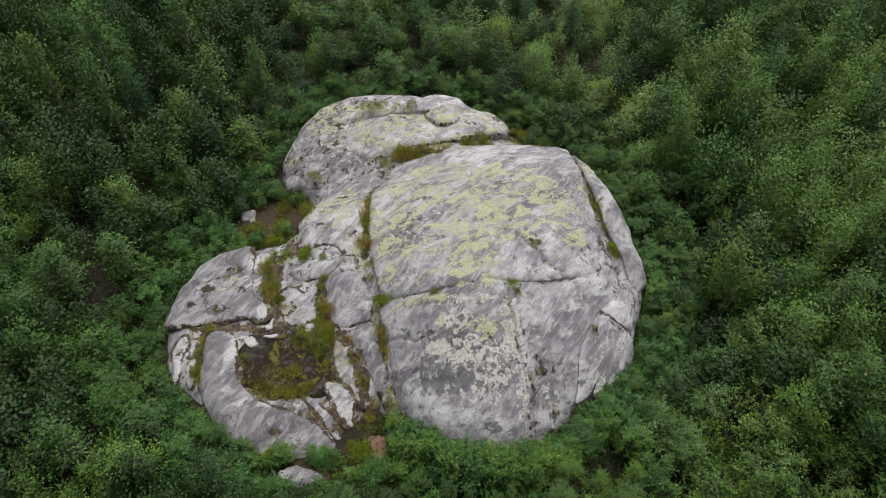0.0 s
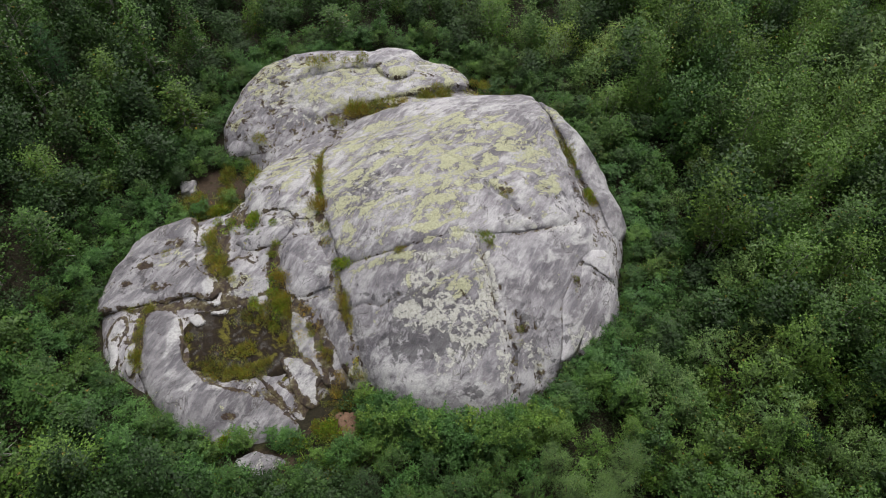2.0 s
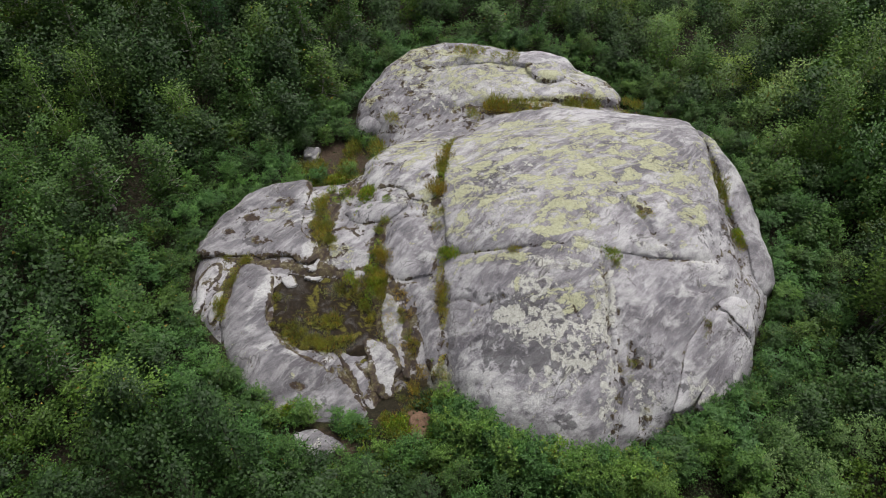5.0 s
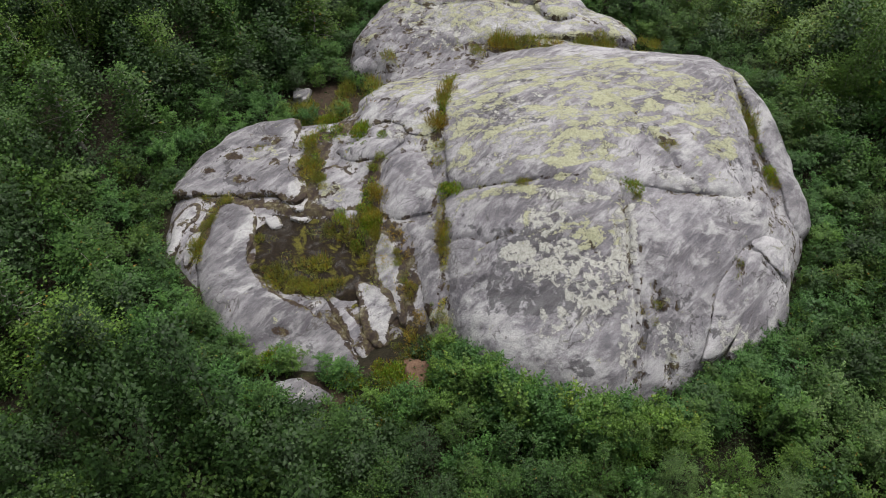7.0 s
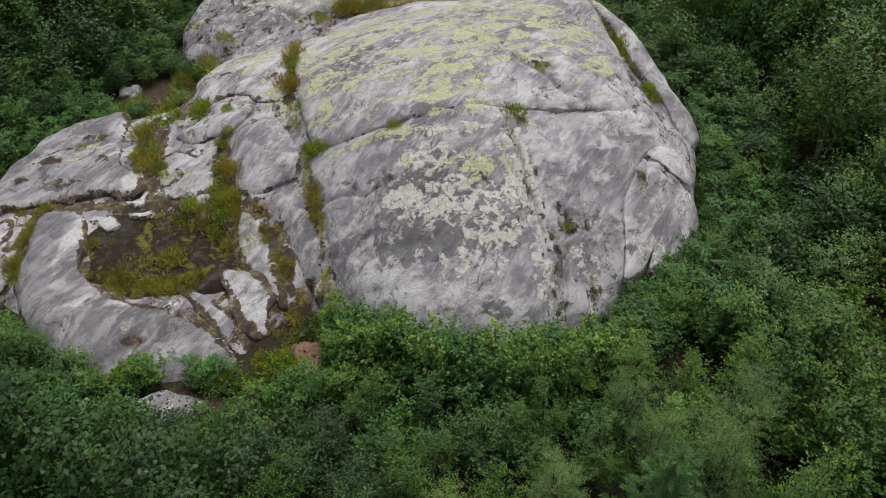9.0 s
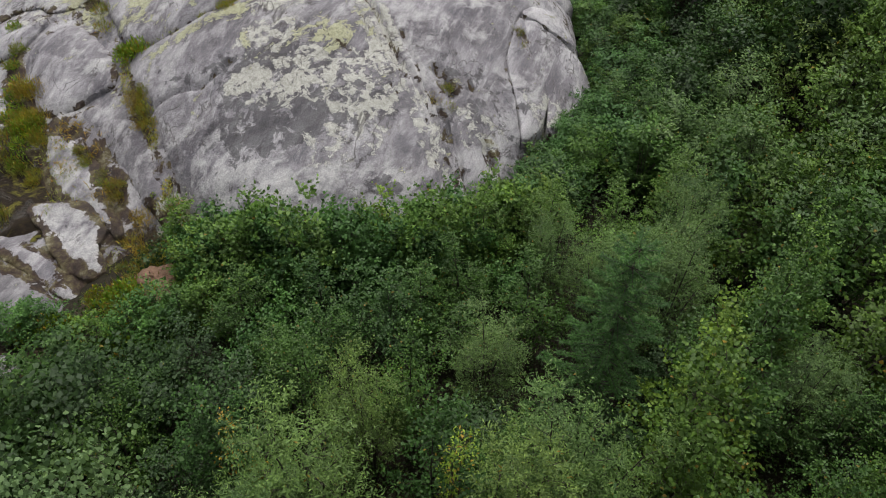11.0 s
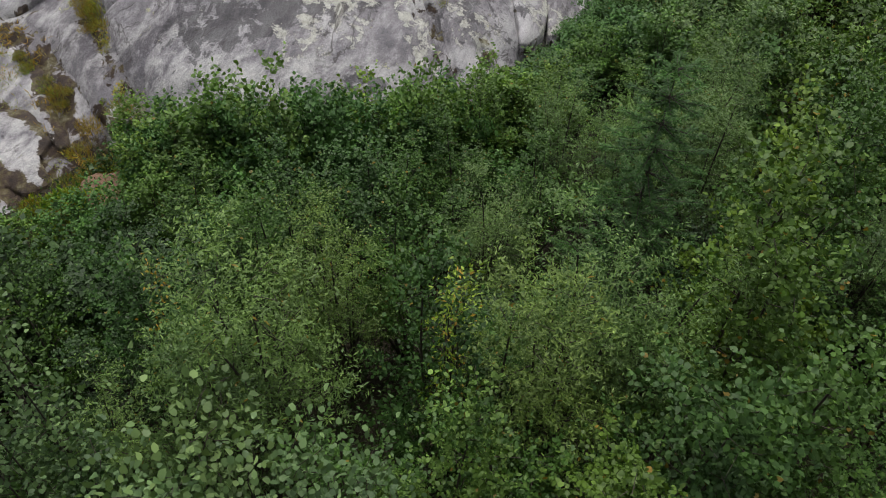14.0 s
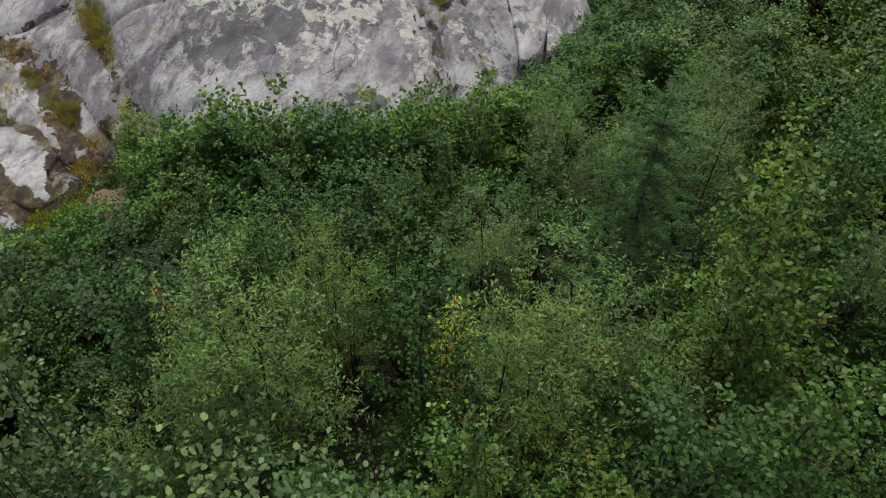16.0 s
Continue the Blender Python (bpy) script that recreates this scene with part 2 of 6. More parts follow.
ROCK = rock_material()
SOIL = soil_material()
MUD = mud_material()
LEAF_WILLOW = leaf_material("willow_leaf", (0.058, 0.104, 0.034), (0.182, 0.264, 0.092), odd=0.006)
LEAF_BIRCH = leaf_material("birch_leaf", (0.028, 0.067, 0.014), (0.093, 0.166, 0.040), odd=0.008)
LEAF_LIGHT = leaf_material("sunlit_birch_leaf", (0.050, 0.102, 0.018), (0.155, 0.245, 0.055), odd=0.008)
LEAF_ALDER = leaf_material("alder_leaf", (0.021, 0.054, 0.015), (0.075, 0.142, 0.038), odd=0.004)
# darker alder leaf: dark bushes, plus gap shade put into the colour
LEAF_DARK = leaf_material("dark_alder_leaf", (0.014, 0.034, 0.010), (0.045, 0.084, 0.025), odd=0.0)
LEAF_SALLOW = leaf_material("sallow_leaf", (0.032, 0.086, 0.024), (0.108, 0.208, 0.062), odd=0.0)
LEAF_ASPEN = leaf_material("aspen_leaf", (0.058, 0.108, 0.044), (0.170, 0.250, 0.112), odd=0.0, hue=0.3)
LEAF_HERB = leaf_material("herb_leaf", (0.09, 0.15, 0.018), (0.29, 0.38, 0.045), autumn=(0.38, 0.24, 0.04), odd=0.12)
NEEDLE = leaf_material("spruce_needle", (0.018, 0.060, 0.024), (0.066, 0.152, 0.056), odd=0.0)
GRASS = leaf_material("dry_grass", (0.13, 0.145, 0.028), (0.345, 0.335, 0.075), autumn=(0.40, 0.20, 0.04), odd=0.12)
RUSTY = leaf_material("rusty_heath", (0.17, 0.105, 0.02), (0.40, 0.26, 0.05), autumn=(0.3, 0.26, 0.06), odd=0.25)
BARK = bark_material("grey_brown_bark", (0.03, 0.025, 0.02), (0.09, 0.075, 0.06))
BROWN = bark_material("rusty_stone", (0.10, 0.058, 0.038), (0.22, 0.135, 0.09))
BARK_PALE = bark_material("pale_birch_bark", (0.22, 0.20, 0.18), (0.55, 0.52, 0.48))


# ---- helpers ----
def mesh_of(name, verts, faces, mat, smooth=True):
    """verts: N x 3; faces: list of index arrays, one array for each number of corners."""
    me = bpy.data.meshes.new(name)
    faces = [np.asarray(f, dtype=np.int32) for f in faces if len(f)]
    loops = np.concatenate([f.ravel() for f in faces])
    sizes = np.concatenate([np.full(len(f), f.shape[1], dtype=np.int32) for f in faces])
    me.vertices.add(len(verts))
    me.vertices.foreach_set("co", np.asarray(verts, dtype=np.float32).ravel())
    me.loops.add(len(loops))
    me.loops.foreach_set("vertex_index", loops)
    me.polygons.add(len(sizes))
    me.polygons.foreach_set("loop_start", np.concatenate([[0], np.cumsum(sizes)[:-1]]).astype(np.int32))
    me.polygons.foreach_set("loop_total", sizes)
    me.update(calc_edges=True)
    me.validate()
    me.polygons.foreach_set("use_smooth", np.full(len(me.polygons), smooth))
    me.materials.append(mat)
    return me


def under(name, me, parent, label=""):
    ob = new(name, me)
    ob.parent = parent
    return tagged(ob, label)


def smooth(a, b, v):
    t = np.clip((v - a) / (b - a), 0, 1)
    return t * t * (3 - 2 * t)


def value_noise(x, y, scale, seed, octaves=3):
    """Smooth noise in -1..1, from a hashed lattice."""
    total, amp, norm = np.zeros_like(x, dtype=float), 1.0, 0.0
    for k in range(octaves):
        u, v = x / scale * 2 ** k + seed * 7.13, y / scale * 2 ** k - seed * 3.71
        i, j = np.floor(u), np.floor(v)
        fu, fv = u - i, v - j
        fu, fv = fu * fu * (3 - 2 * fu), fv * fv * (3 - 2 * fv)

        def h(a, b):
            s = np.sin(a * 127.1 + b * 311.7 + seed * 74.7 + k * 19.19) * 43758.5453
            return (s - np.floor(s)) * 2 - 1
        total += amp * ((h(i, j) * (1 - fu) + h(i + 1, j) * fu) * (1 - fv) + (h(i, j + 1) * (1 - fu) + h(i + 1, j + 1) * fu) * fv)
        norm += amp
        amp *= 0.5
    return total / norm


def edge_distance(x, y, poly):
    """Signed distance to a closed outline (inside positive) and, edge by edge, distance and rounding radius."""
    pts = np.array([p[:2] for p in poly], dtype=float)
    rad = np.array([p[2] if len(p) > 2 else 0.0 for p in poly], dtype=float)
    inside = np.zeros(x.shape, dtype=bool)
    near = np.full(x.shape, 1e9)
    drop = np.zeros(x.shape)
    for k in range(len(pts)):
        a, b, ra, rb = pts[k], pts[(k + 1) % len(pts)], rad[k], rad[(k + 1) % len(pts)]
        e = b - a
        t = np.clip(((x - a[0]) * e[0] + (y - a[1]) * e[1]) / (e @ e), 0, 1)
        d = np.hypot(x - a[0] - t * e[0], y - a[1] - t * e[1])
        near = np.minimum(near, d)
        r = ra + (rb - ra) * t + 1e-4
        q = 1 - np.clip(d / (1.3 * r + 0.35), 0, 1)
        drop = np.maximum(drop, r * (1 - np.sqrt(np.clip(1 - q * q, 0, 1))))
        cross = ((a[1] > y) != (b[1] > y)) & (x < (b[0] - a[0]) * (y - a[1]) / (b[1] - a[1] + 1e-12) + a[0])
        inside ^= cross
    return np.where(inside, near, -near), drop


# ---- the lie of the land ----
HULL = [(-16.3, 20.4), (-15.9, 23.4), (-14.7, 25.3), (-11.8, 26.4), (-9.4, 26.8), (-8.6, 29.8), (-9.4, 31.2), (-11.8, 33.0), (-9.9, 37.4), (-6.8, 39.6),
        (0.7, 41.2), (5.0, 38.2), (8.3, 34.2), (11.5, 28.5), (12.5, 24.0), (10.7, 18.4), (7.5, 15.4), (6.0, 13.8), (3.0, 12.6),
        (0.0, 13.3), (-2.3, 15.0), (-3.4, 15.2), (-4.6, 13.2), (-6.0, 12.6), (-9.0, 12.5), (-12.2, 14.7), (-15.5, 17.2)]
POOL = [(-11.5, 18.9), (-11.0, 19.9), (-9.0, 20.0), (-6.6, 18.6), (-5.8, 16.9), (-7.0, 16.1), (-9.2, 15.9), (-10.8, 16.7)]
# each swell of the outcrop: middle, reach, and its curved top as 1, x, y, xx, xy, yy
SWELLS = [
    ((4.0, 24.0), (5.6, 5.0), (3.30, -0.078, 0.030, -0.0227, 0.0128, -0.0272)),
    ((3.0, 17.0), (5.0, 3.4), (2.46, -0.065, 0.381, -0.0513, 0.0110, -0.0177)),
    ((9.0, 23.0), (2.4, 5.0), (2.00, -0.519, 0.145, -0.0655, -0.0092, -0.0234)),
    ((-10.0, 18.0), (4.2, 5.0), (0.27, 0.055, 0.050, -0.0060, 0.0, -0.004)),
    ((-5.0, 22.0), (2.4, 5.0), (1.83, 0.17, 0.198, 0.0, 0.0, -0.0320)),
    ((4.6, 31.6), (4.8, 2.6), (2.22, 0.085, -0.36, -0.0090, 0.0, -0.012)),
    ((-2.0, 36.0), (7.0, 3.4), (1.10, -0.12, -0.02, -0.0150, -0.030, -0.025)),
]


def swell(x, y):
    total, weight = np.zeros_like(x, dtype=float), np.full_like(x, 1e-9, dtype=float)
    for (cx, cy), (sx, sy), c in SWELLS:
        u, v = x - cx, y - cy
        w = np.exp(-(u / sx) ** 2 - (v / sy) ** 2)
        uc, vc = np.clip(u, -9, 9), np.clip(v, -9, 9)
        total += w * (c[0] + c[1] * uc + c[2] * vc + c[3] * uc * uc + c[4] * uc * vc + c[5] * vc * vc)
        weight += w
    return total / weight


def land(x, y):
    z = -0.75 - 0.055 * (np.clip(y, -60, 90) - 20) + 1.0 * smooth(12, 0, y) + 0.25 * value_noise(x, y, 6.0, 3)
    return z + 0.04 * np.clip(np.abs(x) - 14, 0, 60)


def soil_height(x, y):
    hull, _ = edge_distance(x, y, HULL)
    return land(x, y) - 0.5 * smooth(0.0, 2.0, hull)


def bed_height(x, y):
    """The bedrock that shows between the blocks."""
    z = swell(x, y) - 0.12 - 0.03 * smooth(-4.3, -3.4, x) + 0.06 * value_noise(x, y, 0.7, 9)
    # the trough behind the side flank
    trough = np.abs(x - np.interp(y, [22.5, 25.8, 29.0, 32.0], [10.7, 9.95, 9.15, 8.6]))
    z -= 0.38 * smooth(0.75, 0.15, trough) * smooth(22.4, 23.6, y) * smooth(33.0, 31.0, y)
    pool, _ = edge_distance(x, y, POOL)
    return z + (-0.12 + 0.04 * value_noise(x, y, 0.8, 5) - z) * smooth(-0.35, 0.35, pool)


def spots(x, y, discs):
    v = np.zeros_like(x)
    for cx, cy, rx, ry, s in discs:
        v = np.maximum(v, s * smooth(1.25, 0.55, np.hypot((x - cx) / rx, (y - cy) / ry)))
    return v


# bare patches of reddish soil at the foot of the rock
CLEARINGS = [(-11.2, 29.0, 2.4, 2.4, 1.0), (-4.0, 13.4, 1.8, 1.0, 0.55), (-7.2, 11.9, 2.0, 0.8, 0.6), (6.8, 37.0, 2.2, 1.8, 0.9)]


def ground():
    def axis(lo, hi, step):
        inner = np.arange(lo, hi + step / 2, step)
        out = np.cumsum(1.0 * 1.28 ** np.arange(28))
        return np.concatenate([lo - out[::-1], inner, hi + out])
    xs, ys = axis(-18, 14, 0.2), axis(10, 43, 0.2)
    gx, gy = np.meshgrid(xs, ys)
    gz = soil_height(gx, gy)
    n, m = len(ys), len(xs)
    idx = np.arange(n * m).reshape(n, m)
    quads = np.stack([idx[:-1, :-1], idx[:-1, 1:], idx[1:, 1:], idx[1:, :-1]], -1).reshape(-1, 4)
    me = mesh_of("ground", np.stack([gx, gy, gz], -1).reshape(-1, 3), [quads], SOIL)
    a = me.attributes.new("moss", "FLOAT", "POINT")
    a.data.foreach_set("value", (0.5 * smooth(-3.5, -0.5, edge_distance(gx, gy, HULL)[0]) + 0.9 * smooth(34, 60, np.hypot(gx, gy - 20))).ravel().astype(np.float32))
    a = me.attributes.new("bare", "FLOAT", "POINT")
    a.data.foreach_set("value", spots(gx, gy, CLEARINGS).ravel().astype(np.float32))
    tagged(new("ground", me), "dark mossy forest soil with leaf litter under shrubs", "ground", kind="structure")


ground()


# ---- the rock outcrop ----
LICHEN = [
    (5.4, 26.6, 3.4, 3, 0.62), (2, 26.4, 1.7, 4, 0.6), (7.2, 25.2, 1.2, 1.2, 0.66), (3.4, 29.8, 3.2, 1.6, 0.63), (-1.2, 36.4, 3.5, 0.9, 0.63), (-5.2, 37.2, 2.6, 0.7, 0.64),
    (0.6, 35.4, 1.4, 0.8, 0.62), (-10.4, 34, 0.8, 1.2, 0.52), (0.4, 26, 6.2, 5.2, 0.49), (1.6, 24, 2.2, 3.2, 0.58), (5.6, 26.6, 3.6, 3.4, 0.58), (3.8, 28.6, 3.2, 2.4, 0.64),
    (0.5, 30, 5, 2.6, 0.58), (-3.2, 27.6, 1.7, 4.4, 0.55), (7.4, 25.2, 1, 0.9, 0.66), (5.1, 24.3, 0.7, 0.6, 0.66), (1.6, 21.6, 1.4, 1, 0.6), (1.4, 20.35, 2.2, 0.45, 0.46),
]
LICHEN_MORE = [
    (-0.9, 20.5, 2.6, 0.25, 0.62), (-6.6, 28.6, 2.4, 2.8, 0.5), (-2, 35, 5.5, 2, 0.52), (-7, 36.4, 4.4, 2.2, 0.54), (2.6, 37, 2.5, 2.4, 0.5), (0.7, 19.1, 1.2, 0.6, 0.46),
    (2.2, 18.9, 0.9, 0.9, 0.44), (-4.6, 24.4, 1, 1.6, 0.58), (-8.7, 21.1, 0.7, 0.8, 0.56), (3.3, 19.8, 0.5, 1.6, 0.62), (8.8, 30, 1.2, 2.5, 0.45), (-12.8, 23.2, 1.6, 1.4, 0.4),
    (-2.6, 15.2, 0.5, 0.6, 0.8), (-0.9, 23.5, 0.9, 0.5, 0.66), (0.8, 23.2, 0.6, 1.2, 0.68), (2.4, 22.6, 1, 0.5, 0.66), (5.4, 24.9, 0.6, 0.8, 0.68), (7.9, 24.6, 0.5, 0.6, 0.68),
]
LICHEN_REST = [
    (7.2, 26.4, 1, 0.5, 0.66), (4.6, 27.4, 1.6, 0.5, 0.68), (3.3, 26.2, 1.2, 0.5, 0.66),
]
STAIN = [
    (0.4, 17.2, 1.9, 2.0, 0.95), (-0.6, 18.4, 0.9, 0.8, 0.8),
    (-8.75, 14.05, 0.6, 0.35, 1.1), (-7.5, 15.2, 0.9, 0.25, 1), (-13.2, 21.4, 0.9, 0.35, 0.8), (-14.6, 23.4, 0.6, 0.3, 0.8), (0.4, 16.4, 2.1, 1.2, 1), (2, 16.3, 1.6, 1.1, 0.95),
    (1, 18, 2, 0.8, 0.6), (0.2, 15.7, 0.9, 0.5, 0.7), (5.25, 16.9, 0.22, 0.5, 1.2), (2.5, 13.9, 0.6, 0.35, 0.8), (4.65, 15.6, 0.14, 0.9, 1), (4.6, 14.3, 0.4, 0.3, 0.9),
    (5.8, 14.8, 0.2, 0.4, 1.1), (5.6, 15.9, 0.12, 0.5, 0.9), (3, 16.2, 0.35, 0.3, 0.9), (8.1, 23.8, 0.9, 0.8, 0.6), (9.3, 24.6, 0.5, 1, 0.8), (5.6, 16.4, 1.2, 2, 0.44),
]
STAIN_MORE = [
    (-2.2, 25.6, 1.8, 1, 0.62), (-1.2, 24.4, 1.8, 0.6, 0.6), (-0.4, 27.6, 1.6, 0.8, 0.58), (4.2, 24.6, 1, 0.6, 0.55), (6.8, 27.4, 1.2, 0.8, 0.5), (-7, 34.4, 2.6, 0.8, 0.4),
    (-8.2, 13.7, 1.4, 0.6, 0.4), (-14.4, 22.4, 1.6, 1.6, 0.4), (-8.4, 23.6, 1.3, 0.5, 0.5), (6.8, 14.8, 0.8, 1, 0.55), (7.6, 16.6, 0.5, 0.8, 0.55), (-2, 18.9, 1.2, 0.4, 0.45),
    (3, 38.6, 2, 1.5, 0.4), (1.9, 19, 0.8, 0.6, 0.55),
]
CRUST = [
    (0.7, 19.1, 1.4, 0.8, 0.62), (1.4, 20.3, 2.4, 0.45, 0.58), (-0.2, 17.8, 0.9, 0.5, 0.86), (1, 17.5, 2.2, 1.2, 0.64), (2.6, 16.8, 1.4, 1.6, 0.62), (1.8, 15.2, 1.5, 0.8, 0.54),
    (3.6, 18.4, 0.7, 2.6, 0.68), (4.1, 15.4, 0.5, 1.8, 0.58), (2.6, 21.4, 0.8, 0.7, 0.62), (3.4, 38, 2.5, 2, 0.6), (8.2, 16.6, 1, 0.8, 0.62), (-4.7, 26, 0.8, 4.5, 0.58),
    (-2, 26, 3, 5, 0.42), (-6.2, 24.4, 1.2, 0.8, 0.55), (-2.8, 15.4, 0.7, 1, 0.7), (-8.9, 21.2, 0.8, 1, 0.6), (6.2, 22, 2.2, 0.3, 0.55), (-5, 34.6, 5, 2.4, 0.5),
]
CRUST_MORE = [
    (5.6, 15.4, 0.9, 1.2, 0.5),
]
PALE = [
    (-1.6, 16, 0.9, 0.9, 0.62), (-0.6, 15, 1.3, 0.6, 0.64), (1.2, 14.4, 2, 0.5, 0.58), (6.4, 22.3, 3.2, 0.5, 0.55), (-5.4, 24.8, 1.6, 0.9, 0.6), (-3.5, 35, 5, 2, 0.55),
    (-11.7, 17.6, 0.5, 2.4, 0.6), (-9.4, 15.7, 2.6, 0.45, 0.6), (-4, 36.4, 7, 3, 0.5), (0.5, 28, 6, 5, 0.4), (4.2, 16.6, 0.4, 2.5, 0.6), (-11.4, 24, 1.8, 1.5, 0.5),
    (6.2, 20, 1.6, 1.6, 0.42), (2, 30.5, 5.5, 2.2, 0.48), (8.8, 22, 1.4, 1, 0.6), (9.6, 29.6, 1.2, 3, 0.55), (-6.8, 27.4, 2.2, 3.2, 0.55), (3.8, 25.2, 1.2, 0.7, 0.55),
]
PALE_MORE = [
    (6.4, 27, 1.2, 0.8, 0.45), (-1.6, 22.2, 1.4, 0.6, 0.5), (-4.8, 20.6, 0.9, 1.6, 0.42), (-10.2, 20.6, 0.8, 0.5, 0.75), (4, 25, 0.4, 0.3, 0.95), (7.2, 27.4, 0.35, 0.35, 0.95),
    (6, 23.5, 1, 0.4, 0.7), (-10.3, 21.2, 0.5, 0.6, 0.8), (2.6, 24.8, 0.5, 0.2, 0.85),
]

# peat and moss caught in hollows on top of the blocks
CAUGHT = [
    (-8.7, 14.05, 0.455, 0.245, 0.75), (-7.5, 15.2, 1, 0.28, 0.75), (-6.3, 15.8, 0.5, 0.5, 0.65), (-5.7, 14.6, 0.28, 0.56, 0.62), (-13.9, 22.9, 0.6, 0.4, 0.72), (-12.6, 24.2, 0.8, 0.25, 0.68),
    (-14.8, 21.8, 0.6, 0.2, 0.66), (-12.8, 21.4, 0.9, 0.22, 0.66), (-11.8, 22.6, 0.4, 0.5, 0.6), (-8.8, 21.4, 0.5, 0.6, 0.55), (-14.7, 18.8, 0.5, 0.3, 0.8), (-14.3, 17.6, 0.3, 0.4, 0.7),
    (-5.6, 25.6, 0.8, 0.35, 0.6), (-7.4, 26.8, 0.8, 0.25, 0.62), (-6.4, 29.4, 0.6, 0.25, 0.6), (-4.5, 22.8, 0.3, 0.7, 0.6), (3.5, 20.6, 0.35, 0.9, 0.5), (4.7, 16.3, 0.2, 0.8, 0.62),
]
CAUGHT_MORE = [
    (5.3, 16.8, 0.25, 0.4, 0.6), (4.6, 14.4, 0.4, 0.3, 0.62), (5.8, 14.9, 0.3, 0.5, 0.6), (5.2, 24.2, 0.6, 0.5, 0.62), (8.3, 19.2, 0.25, 0.9, 0.6), (-7.6, 35.6, 1.2, 0.3, 0.6),
    (-3.4, 36.4, 1, 0.3, 0.6), (2, 36.6, 0.9, 0.5, 0.62), (3.9, 37.6, 0.6, 0.6, 0.62),
]


def grown_out(outline, by):
    """The outline moved outwards by a distance."""
    pts = np.array([p[:2] for p in outline], dtype=float)
    e = np.roll(pts, -1, 0) - np.roll(pts, 1, 0)
    n = np.stack([e[:, 1], -e[:, 0]], 1)
    n /= np.linalg.norm(n, axis=1, keepdims=True)
    area = (pts[:, 0] * np.roll(pts[:, 1], -1) - np.roll(pts[:, 0], -1) * pts[:, 1]).sum()
    moved = pts + n * by * (1 if area > 0 else -1)
    return [(x, y, p[2]) for (x, y), p in zip(moved, outline)]


def eased(outline):
    """The outline with its corners cut once."""
    out = []
    for a, b in zip(outline, outline[1:] + outline[:1]):
        out += [tuple(0.78 * u + 0.22 * v for u, v in zip(a, b)), tuple(0.22 * u + 0.78 * v for u, v in zip(a, b))]
    return out


